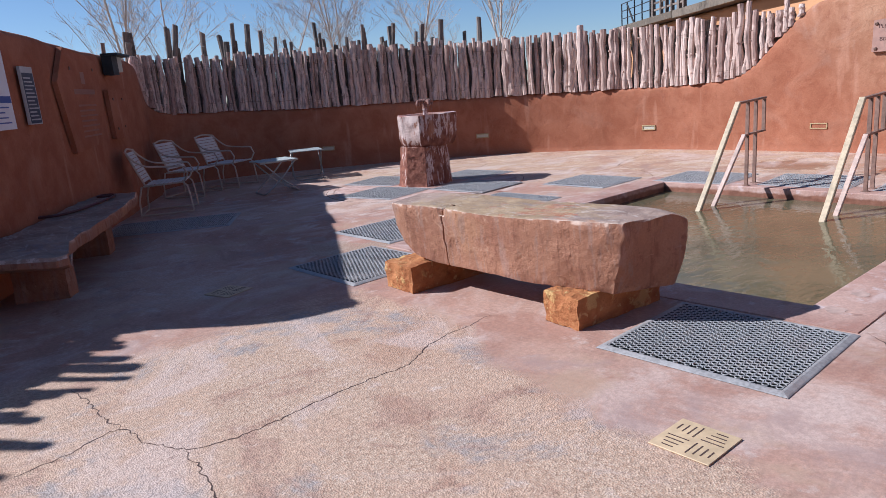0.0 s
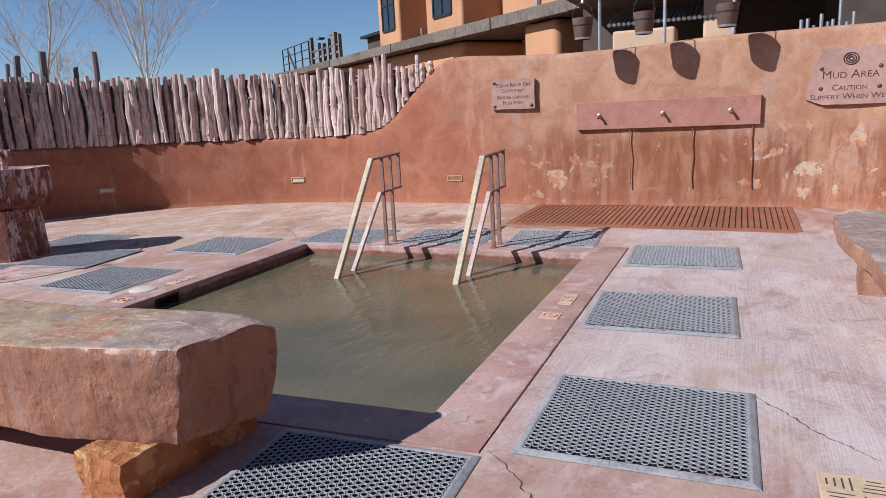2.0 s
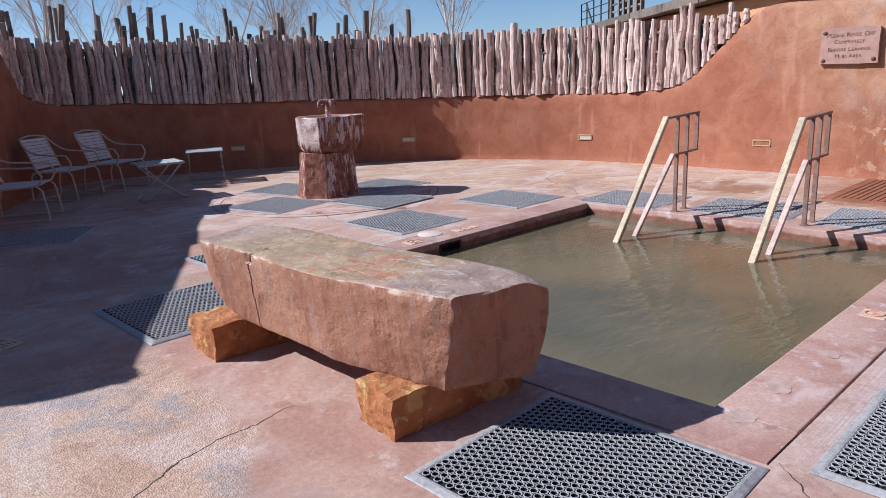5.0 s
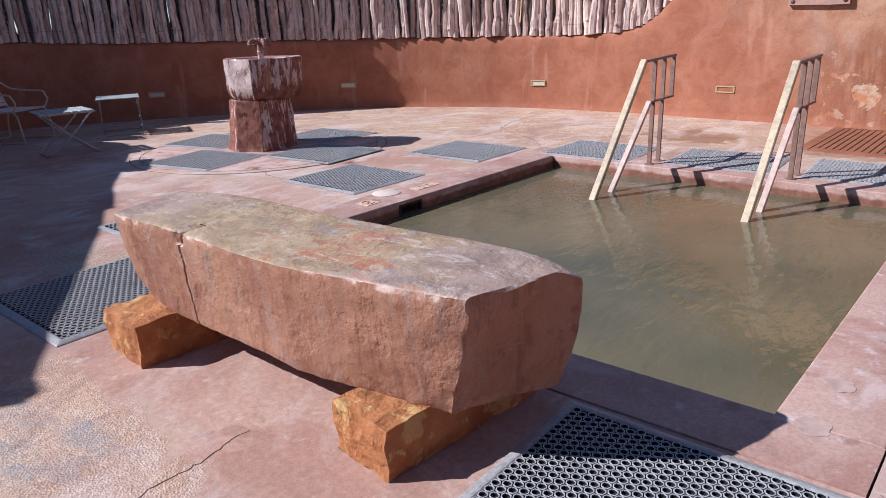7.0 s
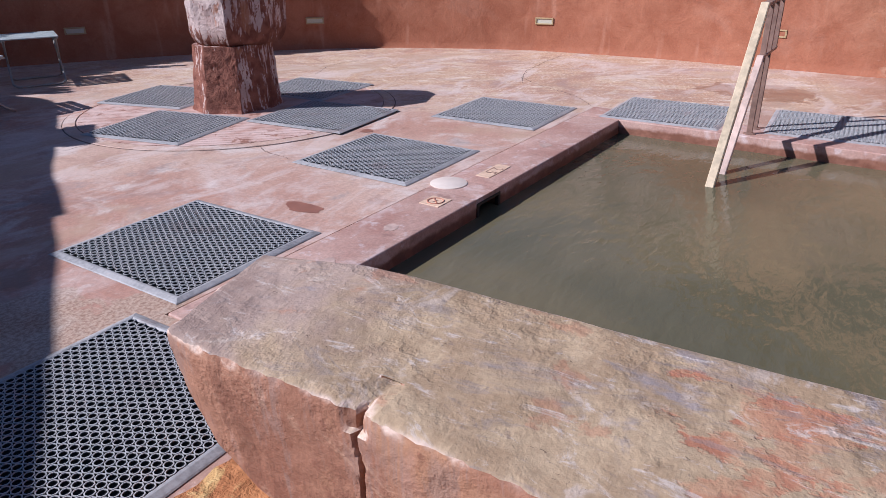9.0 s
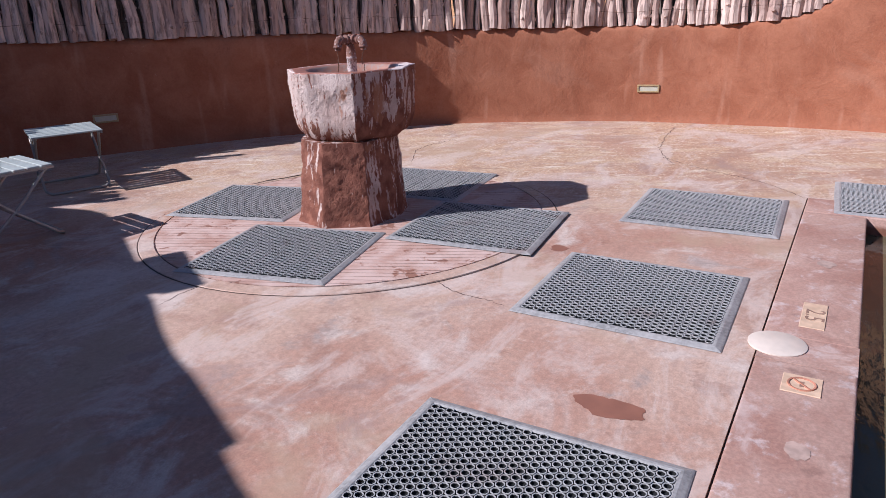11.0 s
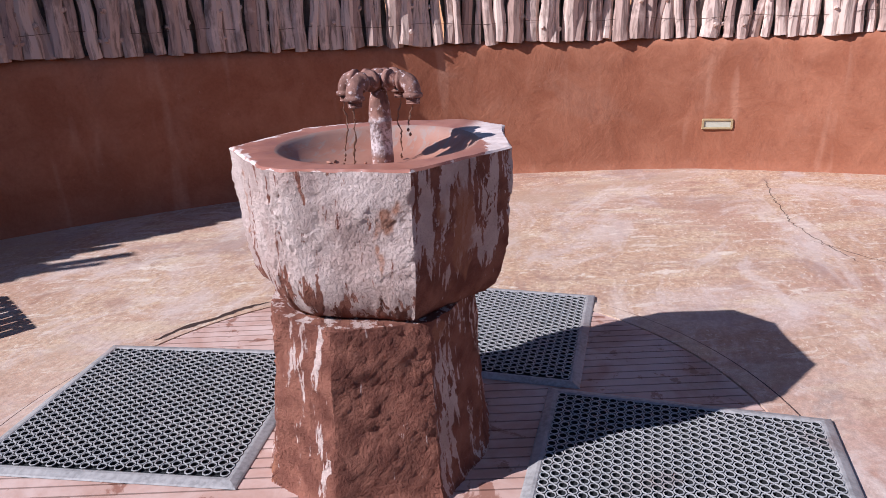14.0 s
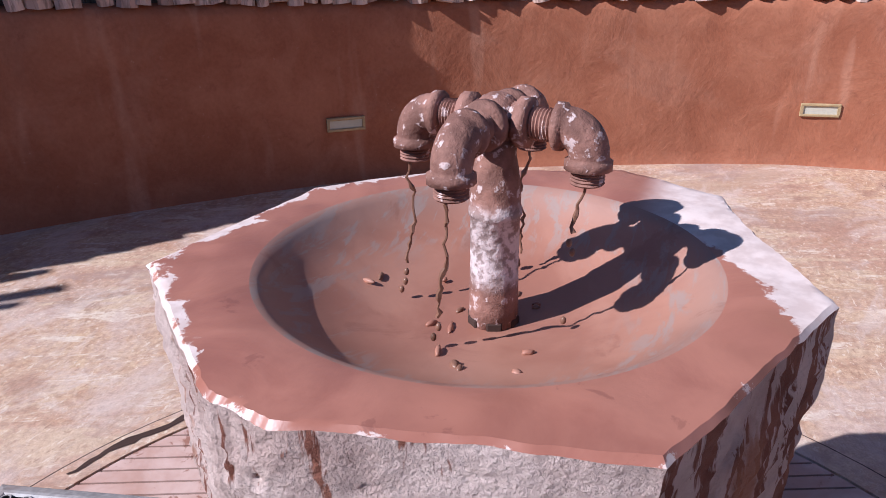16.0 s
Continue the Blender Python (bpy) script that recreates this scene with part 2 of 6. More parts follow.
def coping_material():
    n = Nodes("coping_concrete", 0.6)
    a, b = n.noise(1.7, 6.0, 0.62, warp=0.5), n.noise(9.0, 6.0, 0.65)
    c = n.mix(n.ramp(a, 0.35, 0.62), (0.36, 0.195, 0.150), (0.46, 0.295, 0.235))
    c = n.mix(n.math("MULTIPLY", n.ramp(b, 0.56, 0.68), 0.7), c, (0.56, 0.45, 0.42))
    c = n.mix(n.math("MULTIPLY", n.ramp(n.noise(4.0, 5.0), 0.60, 0.68), 0.6), c, (0.25, 0.14, 0.11))
    c = n.mix(0.28, c, n.mix(n.ramp(n.noise(70.0, 4.0, 0.7), 0.36, 0.64), (0.30, 0.30, 0.30), (0.70, 0.70, 0.70)), "OVERLAY")
    # wet red band above the waterline
    z = n.math("ADD", n.axis(2), n.math("MULTIPLY", n.math("SUBTRACT", n.noise(6.0, 5.0, 0.65), 0.5), 0.08))
    wet = n.ramp(z, -0.035, -0.065)
    c = n.mix(n.math("MULTIPLY", wet, 0.9), c, n.mix(n.ramp(b, 0.4, 0.6), (0.15, 0.058, 0.033), (0.235, 0.10, 0.06)))
    c = n.mix(n.math("MULTIPLY", n.ramp(n.noise(2.6, 7.0, 0.7, n.mapped((1, 1, 1), (0, 0, 30)), 0.9), 0.52, 0.66), n.math("MULTIPLY", n.math("SUBTRACT", 1.0, wet), 0.55)), c, (0.60, 0.475, 0.43))
    n.colour(c)
    n.rough(n.math("SUBTRACT", n.math("ADD", n.math("MULTIPLY", b, 0.4), 0.38), n.math("MULTIPLY", wet, 0.2)))
    n.bump(b, 0.35, 0.006)
    return n.m


def plaster_material():
    n = Nodes("adobe_plaster", 0.9, 0.2)
    big, mid, fine = n.noise(0.7, 5.0, 0.6), n.noise(3.0, 6.0, 0.62, warp=0.4), n.noise(45.0, 4.0, 0.6)
    c = n.mix(n.ramp(mid, 0.32, 0.68), (0.295, 0.105, 0.055), (0.375, 0.15, 0.083))
    # sun-bleached, peach-coloured shower wall
    sx = n.math("ADD", n.math("MULTIPLY", n.axis(2), -0.9), n.axis(1))
    peach = n.math("MULTIPLY", n.ramp(n.math("ADD", sx, n.math("MULTIPLY", big, 2.0)), 4.9, 2.4), n.ramp(n.axis(0), 10.5, 11.2))
    c = n.mix(peach, c, n.mix(n.ramp(mid, 0.35, 0.65), (0.36, 0.178, 0.100), (0.46, 0.262, 0.160)))
    lav = n.math("MULTIPLY", n.ramp(n.noise(1.6, 6.0, 0.65, warp=0.6), 0.52, 0.68), n.math("ADD", n.math("MULTIPLY", peach, 0.65), 0.12))
    c = n.mix(lav, c, (0.40, 0.265, 0.20))
    # runs of red mud below the shower board, paler patched repairs
    runs = n.math("MULTIPLY", n.ramp(n.axis(2), 1.25, 0.75), n.math("MULTIPLY", n.ramp(n.axis(1), 3.9, 2.9), n.ramp(n.axis(0), 10.9, 11.3)))
    drip = n.ramp(n.noise(2.2, 6.0, 0.68, n.mapped((1, 2.2, 0.45)), 0.4), 0.38, 0.58)
    c = n.mix(n.math("MULTIPLY", n.math("MULTIPLY", runs, drip), 0.9), c, (0.23, 0.082, 0.040))
    spall = n.math("MULTIPLY", runs, n.ramp(n.noise(3.6, 6.0, 0.6, warp=0.3), 0.57, 0.60))
    c = n.mix(n.math("MULTIPLY", spall, 0.85), c, n.mix(n.ramp(n.noise(7.0, 5.0), 0.42, 0.58), (0.50, 0.215, 0.10), (0.54, 0.40, 0.28)))
    soak = n.math("MULTIPLY", n.math("MULTIPLY", n.ramp(n.axis(1), 3.2, 2.2), n.ramp(n.axis(1), 0.1, 0.8)), n.math("MULTIPLY", n.ramp(n.math("ADD", n.axis(2), n.math("MULTIPLY", mid, 0.6)), 1.45, 1.0), n.ramp(n.axis(0), 10.9, 11.3)))
    c = n.mix(n.math("MULTIPLY", soak, 0.5), c, (0.25, 0.09, 0.04))
    foot = n.math("MULTIPLY", n.ramp(n.math("ADD", n.axis(2), n.math("MULTIPLY", mid, 0.3)), 0.50, 0.14), 0.45)
    c = n.mix(foot, c, (0.31, 0.115, 0.062))
    c = n.mix(n.math("MULTIPLY", n.ramp(n.noise(2.0, 3.0, 0.5, n.mapped((2.5, 2.5, 0.35))), 0.60, 0.72), 0.3), c, (0.55, 0.30, 0.20))
    c = n.mix(n.math("MULTIPLY", n.ramp(n.noise(26.0, 5.0, 0.7), 0.66, 0.72), 0.35), c, (0.56, 0.36, 0.27))
    c = n.mix(n.math("MULTIPLY", n.ramp(n.noise(8.0, 6.0, 0.7, warp=0.5), 0.57, 0.68), 0.4), c, (0.24, 0.085, 0.05))
    c = n.mix(0.4, c, n.mix(fine, (0.25, 0.25, 0.25), (0.75, 0.75, 0.75)), "OVERLAY")
    n.colour(c)
    h = n.math("ADD", n.math("MULTIPLY", fine, 0.25), n.math("MULTIPLY", spall, -1.2))
    under = n.bump(h, 0.5, 0.006)
    n.bump(mid, 0.45, 0.04, under)
    return n.m


def water_material():
    n = Nodes("muddy_water", 0.06, 0.5)
    n.b.inputs["IOR"].default_value = 1.33
    a = n.noise(0.7, 4.0, 0.5)
    n.colour(n.mix(n.ramp(a, 0.35, 0.65), (0.100, 0.088, 0.050), (0.150, 0.120, 0.066)))
    w1 = n.noise(2.6, 2.0, 0.5, n.mapped((1.0, 1.9, 1), (0, 0, 28)), 0.5)
    w2 = n.noise(9.0, 3.0, 0.5, n.mapped((1.0, 2.4, 1), (0, 0, 20)), 0.4)
    under = n.bump(w1, 0.15, 0.06)
    n.bump(w2, 0.16, 0.02, under)
    return n.m


def slab_material():
    """Red sandstone: warm broken sides, a worn grey, olive and rust top."""
    n = Nodes("red_sandstone", 0.85, 0.25)
    a, b, f = n.noise(2.2, 6.0, 0.62, warp=0.4), n.noise(13.0, 6.0, 0.65), n.noise(75.0, 4.0, 0.6)
    side = n.mix(n.ramp(a, 0.34, 0.64), (0.27, 0.122, 0.074), (0.37, 0.185, 0.112))
    side = n.mix(n.math("MULTIPLY", n.ramp(n.noise(1.7, 5.0, 0.6, warp=0.5), 0.50, 0.66), 0.7), side, (0.43, 0.235, 0.130))
    side = n.mix(n.math("MULTIPLY", n.ramp(n.noise(2.6, 5.0, 0.6, n.mapped((2.5, 2.5, 0.6))), 0.56, 0.66), 0.55), side, (0.37, 0.225, 0.175))
    streak = n.noise(9.0, 6.0, 0.66, n.mapped((1.6, 1.6, 0.22)), 0.5)
    side = n.mix(n.math("MULTIPLY", n.ramp(streak, 0.53, 0.64), 0.5), side, (0.30, 0.205, 0.165))
    side = n.mix(n.math("MULTIPLY", n.ramp(streak, 0.46, 0.36), 0.55), side, (0.20, 0.088, 0.055))
    side = n.mix(n.math("MULTIPLY", n.ramp(n.noise(5.0, 7.0, 0.7, warp=0.8), 0.57, 0.66), 0.5), side, (0.47, 0.285, 0.185))
    side = n.mix(n.math("MULTIPLY", n.ramp(b, 0.58, 0.66), 0.5), side, (0.19, 0.075, 0.048))
    # top: grey ends, an olive middle, one flaked rust patch
    wob = n.math("MULTIPLY", n.math("SUBTRACT", n.noise(2.4, 6.0, 0.65, warp=0.5), 0.5), 1.6)
    y = n.math("ADD", n.axis(1), wob)
    t = n.mix(n.ramp(n.noise(3.2, 6.0, 0.66, warp=0.7), 0.36, 0.64), (0.26, 0.175, 0.138), (0.39, 0.28, 0.22))
    olive = n.math("MULTIPLY", n.ramp(y, 2.7, 3.1), n.ramp(y, 4.4, 4.0))
    t = n.mix(n.math("MULTIPLY", olive, 0.85), t, n.mix(n.ramp(n.noise(4.0, 6.0, 0.7, warp=0.6), 0.38, 0.62), (0.31, 0.205, 0.112), (0.46, 0.33, 0.195)))
    grey = n.ramp(n.noise(3.4, 6.0, 0.68, n.mapped((1, 0.6, 1)), 0.9), 0.56, 0.66)
    t = n.mix(n.math("MULTIPLY", grey, 0.75), t, (0.255, 0.215, 0.215))
    t = n.mix(n.math("MULTIPLY", n.ramp(n.noise(5.0, 6.0, 0.7, warp=0.6), 0.56, 0.64), 0.7), t, (0.48, 0.375, 0.30))
    d = n.t.nodes.new("ShaderNodeVectorMath")
    d.operation = "DISTANCE"
    d.inputs[1].default_value = (4.13, 3.20, 0.62)
    n.link(n.pos, d.inputs[0])
    flaked = n.ramp(n.math("ADD", d.outputs["Value"], n.math("MULTIPLY", n.math("SUBTRACT", n.noise(7.0, 6.0, 0.65, n.mapped((1, 0.6, 1))), 0.5), 1.5)), 0.16, 0.10)
    t = n.mix(n.math("MULTIPLY", flaked, 0.85), t, n.mix(n.ramp(b, 0.4, 0.6), (0.37, 0.135, 0.075), (0.42, 0.235, 0.135)))
    t = n.mix(n.math("MULTIPLY", n.ramp(n.noise(3.8, 6.0, 0.6, n.mapped((1.0, 0.9, 3)), 0.5), 0.61, 0.65), 0.5), t, (0.38, 0.175, 0.10))
    t = n.mix(n.math("MULTIPLY", n.ramp(n.noise(17.0, 6.0, 0.7), 0.62, 0.70), 0.5), t, (0.17, 0.12, 0.10))
    ly = n.mapped((2.6, 0.8, 1.0), (0, 0, 18))
    t = n.mix(n.math("MULTIPLY", n.ramp(n.noise(6.0, 8.0, 0.74, ly, 1.0), 0.55, 0.64), 0.65), t, (0.54, 0.45, 0.39))
    t = n.mix(n.math("MULTIPLY", n.ramp(n.noise(4.4, 7.0, 0.7, ly, 1.2), 0.44, 0.36), 0.5), t, (0.235, 0.185, 0.165))
    chips = n.ramp(n.noise(24.0, 5.0, 0.62, ly, 1.6), 0.685, 0.70)
    t = n.mix(n.math("MULTIPLY", chips, 0.8), t, (0.12, 0.075, 0.055))
    c = n.mix(n.ramp(n.up(), 0.62, 0.86), side, t)
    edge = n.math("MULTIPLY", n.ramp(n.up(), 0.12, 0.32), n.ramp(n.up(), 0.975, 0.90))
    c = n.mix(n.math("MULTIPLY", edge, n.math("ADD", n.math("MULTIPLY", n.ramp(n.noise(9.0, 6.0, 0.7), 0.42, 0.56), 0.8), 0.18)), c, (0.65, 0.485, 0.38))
    c = n.mix(0.12, c, n.mix(n.ramp(f, 0.36, 0.64), (0.28, 0.28, 0.28), (0.72, 0.72, 0.72)), "OVERLAY")
    warp = n.t.nodes.new("ShaderNodeVectorMath")
    n.link(n.pos, warp.inputs[0])
    n.link(n.math("MULTIPLY", n.noise(3.0, 6.0, 0.65), 0.55), warp.inputs[1])
    plate = n.cells(3.4, warp.outputs[0])
    n.colour(c)
    under = n.bump(n.math("ADD", n.math("MULTIPLY", f, 0.5), n.math("MULTIPLY", flaked, -0.8)), 0.4, 0.003)
    n.bump(n.math("ADD", n.math("MULTIPLY", b, 0.75), n.math("SUBTRACT", n.math("MULTIPLY", plate, 1.2), n.math("MULTIPLY", chips, 0.5))), 0.66, 0.018, under)
    return n.m


def ochre_stone_material():
    n = Nodes("ochre_sandstone", 0.85, 0.25)
    a, b, f = n.noise(5.0, 6.0, 0.62, warp=0.5), n.noise(17.0, 6.0, 0.65), n.noise(70.0, 4.0)
    c = n.mix(n.ramp(a, 0.34, 0.66), (0.32, 0.115, 0.042), (0.46, 0.195, 0.075))
    c = n.mix(n.math("MULTIPLY", n.ramp(n.noise(6.0, 6.0, 0.65, warp=0.6), 0.56, 0.64), 0.7), c, (0.55, 0.36, 0.14))
    c = n.mix(n.math("MULTIPLY", n.ramp(b, 0.57, 0.66), 0.75), c, (0.60, 0.40, 0.17))
    c = n.mix(n.math("MULTIPLY", n.ramp(n.noise(8.0, 5.0), 0.60, 0.70), 0.7), c, (0.17, 0.07, 0.03))
    n.colour(c)
    under = n.bump(f, 0.4, 0.003)
    n.bump(n.math("ADD", b, n.math("MULTIPLY", a, 1.5)), 0.9, 0.022, under)
    return n.m


def mineral_material(name, base, amount):
    """Rough stone with chalky deposits and red mud runs."""
    n = Nodes(name, 0.85, 0.25)
    run = n.noise(21.0, 5.0, 0.65, n.mapped((1, 1, 0.16)), 0.35)
    run2 = n.noise(70.0, 4.0, 0.6, n.mapped((1, 1, 0.10)), 0.25)
    b, f, g = n.noise(6.0, 6.0, 0.65), n.noise(110.0, 5.0, 0.65), n.noise(48.0, 6.0, 0.7)
    chalk = n.mix(n.ramp(b, 0.35, 0.65), (0.53, 0.38, 0.33), (0.71, 0.56, 0.50))
    red = n.mix(n.ramp(n.noise(12.0, 5.0), 0.35, 0.65), (0.19, 0.068, 0.045), (0.32, 0.13, 0.085))
    # the face towards the pool gate stays chalky, the others run with mud
    g3 = n.t.nodes.new("ShaderNodeNewGeometry")
    s = n.t.nodes.new("ShaderNodeSeparateXYZ")
    n.link(g3.outputs["Normal"], s.inputs[0])
    west = n.math("MULTIPLY", n.ramp(s.outputs[0], -0.35, -0.75), amount)
    level = n.math("ADD", run, n.math("MULTIPLY", west, 0.155))
    flank = n.math("MULTIPLY", n.ramp(n.math("ADD", n.math("MULTIPLY", s.outputs[0], -0.87), n.math("MULTIPLY", s.outputs[1], -0.49)), 0.80, 0.62), max(0.0, 0.1 - amount))
    level = n.math("ADD", level, n.math("MULTIPLY", flank, 0.52))
    level = n.math("ADD", level, n.math("MULTIPLY", n.math("SUBTRACT", run2, 0.5), 0.3))
    if amount > 0:
        level = n.math("SUBTRACT", level, n.math("MULTIPLY", n.ramp(n.axis(2), 0.80, 0.62), 0.13))
    c = n.mix(n.ramp(level, base, base + 0.05), red, chalk)
    c = n.mix(n.math("MULTIPLY", n.ramp(n.noise(5.2, 4.0, 0.6, n.mapped((1, 1, 0.5))), 0.62, 0.68), 0.85), c, (0.40, 0.17, 0.095))
    n.colour(c)
    under = n.bump(n.math("ADD", f, n.math("MULTIPLY", g, 0.8)), 0.75, 0.008)
    n.bump(n.noise(85.0, 6.0, 0.66), 0.9, 0.014, under)
    return n.m


def mud_rim_material():
    n = Nodes("wet_red_mud", 0.35, 0.5)
    a, b = n.noise(7.0, 6.0, 0.6, warp=0.5), n.noise(30.0, 4.0)
    c = n.mix(n.ramp(a, 0.35, 0.65), (0.30, 0.115, 0.078), (0.385, 0.16, 0.108))
    # dried white fringe outside the wet part
    d = n.t.nodes.new("ShaderNodeVectorMath")
    d.operation = "DISTANCE"
    flat = n.t.nodes.new("ShaderNodeVectorMath")
    flat.operation = "MULTIPLY"
    flat.inputs[1].default_value = (1, 1, 0)
    n.link(n.pos, flat.inputs[0])
    n.link(flat.outputs[0], d.inputs[0])
    d.inputs[1].default_value = (7.27, 8.42, 0)
    rag = n.math("SUBTRACT", n.noise(11.0, 7.0, 0.7), 0.5)
    r = n.math("ADD", d.outputs["Value"], n.math("MULTIPLY", rag, 0.10))
    far = n.math("MULTIPLY", n.ramp(r, 0.425, 0.430), n.ramp(n.axis(1), 8.22, 8.14))
    att = n.t.nodes.new("ShaderNodeAttribute")
    att.attribute_name = "inward"
    e = n.math("ADD", att.outputs["Fac"], n.math("MULTIPLY", n.math("SUBTRACT", n.noise(17.0, 7.0, 0.72, warp=0.4), 0.5), 0.14))
    side = n.math("ADD", n.math("MULTIPLY", n.ramp(n.axis(1), 8.40, 8.62), 0.028), -0.022)
    dry = n.math("MAXIMUM", far, n.ramp(n.math("SUBTRACT", e, side), 0.012, 0.006))
    c = n.mix(dry, c, n.mix(n.ramp(b, 0.35, 0.65), (0.57, 0.445, 0.395), (0.70, 0.575, 0.52)))
    c = n.mix(n.math("MULTIPLY", n.ramp(n.noise(13.0, 6.0, 0.65, warp=0.6), 0.62, 0.66), n.math("MULTIPLY", n.math("SUBTRACT", 1.0, dry), 0.45)), c, (0.19, 0.068, 0.05))
    n.colour(c)
    n.rough(n.math("ADD", n.math("MULTIPLY", dry, 0.5), n.math("ADD", n.math("MULTIPLY", a, 0.3), 0.2)))
    n.bump(n.math("ADD", a, n.math("MULTIPLY", b, 0.2)), 0.3, 0.006)
    return n.m


def basin_material():
    n = Nodes("mud_slurry", 0.4, 0.35)
    a, b = n.noise(5.0, 5.0, 0.6, warp=0.4), n.noise(40.0, 4.0)
    c = n.mix(n.ramp(a, 0.35, 0.65), (0.31, 0.135, 0.09), (0.39, 0.19, 0.13))
    c = n.mix(n.math("MULTIPLY", n.ramp(n.axis(2), 0.97, 1.03), 0.45), c, (0.33, 0.225, 0.185))
    arc = n.noise(26.0, 6.0, 0.66, n.mapped((0.35, 1.5, 1), (0, 0, -32)), 0.5)
    c = n.mix(n.math("MULTIPLY", n.math("MULTIPLY", n.ramp(arc, 0.50, 0.60), n.ramp(n.axis(2), 0.945, 0.985)), 0.7), c, (0.30, 0.235, 0.205))
    c = n.mix(n.math("MULTIPLY", n.ramp(n.noise(9.0, 6.0, 0.65, warp=0.5), 0.58, 0.66), 0.5), c, (0.24, 0.10, 0.068))
    n.colour(c)
    n.rough(n.math("ADD", n.math("MULTIPLY", a, 0.35), 0.30))
    n.bump(n.math("ADD", a, n.math("MULTIPLY", b, 0.25)), 0.25, 0.006)
    return n.m


def rust_pipe_material():
    n = Nodes("mud_caked_iron", 0.75, 0.35)
    a, b, f = n.noise(22.0, 6.0, 0.6), n.noise(60.0, 5.0, 0.65), n.noise(9.0, 3.0)
    c = n.mix(n.ramp(a, 0.35, 0.65), (0.16, 0.075, 0.055), (0.31, 0.155, 0.115))
    c = n.mix(n.math("MULTIPLY", n.ramp(b, 0.57, 0.63), 0.9), c, (0.60, 0.47, 0.44))
    low = n.math("MULTIPLY", n.ramp(n.axis(2), 1.12, 1.095), n.ramp(n.axis(2), 0.985, 1.02))
    c = n.mix(n.math("MULTIPLY", low, n.ramp(f, 0.30, 0.45)), c, n.mix(n.ramp(b, 0.42, 0.56), (0.30, 0.22, 0.20), (0.66, 0.55, 0.53)))
    n.colour(c)
    n.bump(n.math("ADD", a, b), 0.6, 0.006)
    return n.m


def wood_material(name, dark, light, grain=0.7):
    n = Nodes(name, 0.85, 0.2)
    r = n.random()
    v = n.mapped((1, 1, 0.12), local=True)
    shift = n.t.nodes.new("ShaderNodeVectorMath")
    n.link(v, shift.inputs[0])
    n.link(n.math("MULTIPLY", r, 37.0), shift.inputs[1])
    g = n.noise(38.0, 5.0, 0.6, shift.outputs[0], 0.3)
    k = n.noise(7.0, 5.0, 0.6, n.mapped((1, 1, 0.4)))
    c = n.mix(r, dark, light)
    c = n.mix(n.math("MULTIPLY", n.ramp(g, 0.48, 0.66), grain), c, tuple(v * 0.42 for v in dark))
    c = n.mix(n.math("MULTIPLY", n.ramp(k, 0.56, 0.66), 0.6), c, tuple(v * 0.55 for v in dark))
    c = n.mix(n.math("MULTIPLY", n.ramp(n.noise(5.0, 4.0, 0.6), 0.56, 0.7), 0.5), c, tuple(min(1, v * 1.3) for v in light))
    n.colour(c)
    n.bump(g, 0.7, 0.006)
    return n.m


def rubber_material(name, c, dust, depth=None):
    """Dusty rubber; depth: height below which the colour blackens, as shade in the holes."""
    n = Nodes(name, 0.5, 0.5)
    a, b = n.noise(4.5, 5.0, 0.65), n.noise(60.0, 4.0)
    k = n.mix(n.ramp(b, 0.35, 0.65), tuple(v * 0.8 for v in c), tuple(v * 1.2 for v in c))
    k = n.mix(n.math("MULTIPLY", n.ramp(a, 0.38, 0.66), dust), k, (0.44, 0.41, 0.39))
    red = n.math("MULTIPLY", n.ramp(n.noise(2.2, 4.0, 0.6), 0.60, 0.72), 0.4)
    k = n.mix(red, k, (0.20, 0.10, 0.075))
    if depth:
        # hole shade put into the colour of the lower ring walls
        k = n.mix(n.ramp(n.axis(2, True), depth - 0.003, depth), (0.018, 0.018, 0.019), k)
    n.colour(k)
    n.rough(n.math("ADD", n.math("MULTIPLY", a, 0.4), 0.28))
    n.bump(b, 0.3, 0.002)
    return n.m


def slat_material():
    n = Nodes("mud_stained_slat", 0.7, 0.3)
    a, b = n.noise(4.0, 5.0, 0.6, warp=0.4), n.noise(9.0, 6.0, 0.65, warp=0.5)
    c = n.mix(n.ramp(a, 0.34, 0.66), (0.46, 0.275, 0.215), (0.60, 0.43, 0.37))
    wet = n.ramp(b, 0.58, 0.63)
    n.colour(n.mix(n.math("MULTIPLY", wet, 0.8), c, (0.27, 0.115, 0.075)))
    n.rough(n.math("SUBTRACT", 0.8, n.math("MULTIPLY", wet, 0.4)))
    n.bump(n.noise(50.0, 4.0), 0.3, 0.003)
    return n.m


FLOOR, COPING, PLASTER, WATER = floor_material(), coping_material(), plaster_material(), water_material()
SLAB, OCHRE = slab_material(), ochre_stone_material()
BOWL, PEDESTAL = mineral_material("chalky_bowl_stone", 0.50, 1.0), mineral_material("mud_run_pedestal_stone", 0.615, -0.1)
MUD, BASIN, PIPE = mud_rim_material(), basin_material(), rust_pipe_material()
STICK = wood_material("peeled_juniper", (0.38, 0.245, 0.20), (0.69, 0.52, 0.435))
# weathered grey wood; also darkens the fence gaps in place of shade
STICK_GREY = wood_material("weathered_grey_and_gap_shade", (0.13, 0.105, 0.09), (0.27, 0.21, 0.17))
BEAM = wood_material("weathered_beam", (0.13, 0.105, 0.08), (0.21, 0.17, 0.13), 0.5)
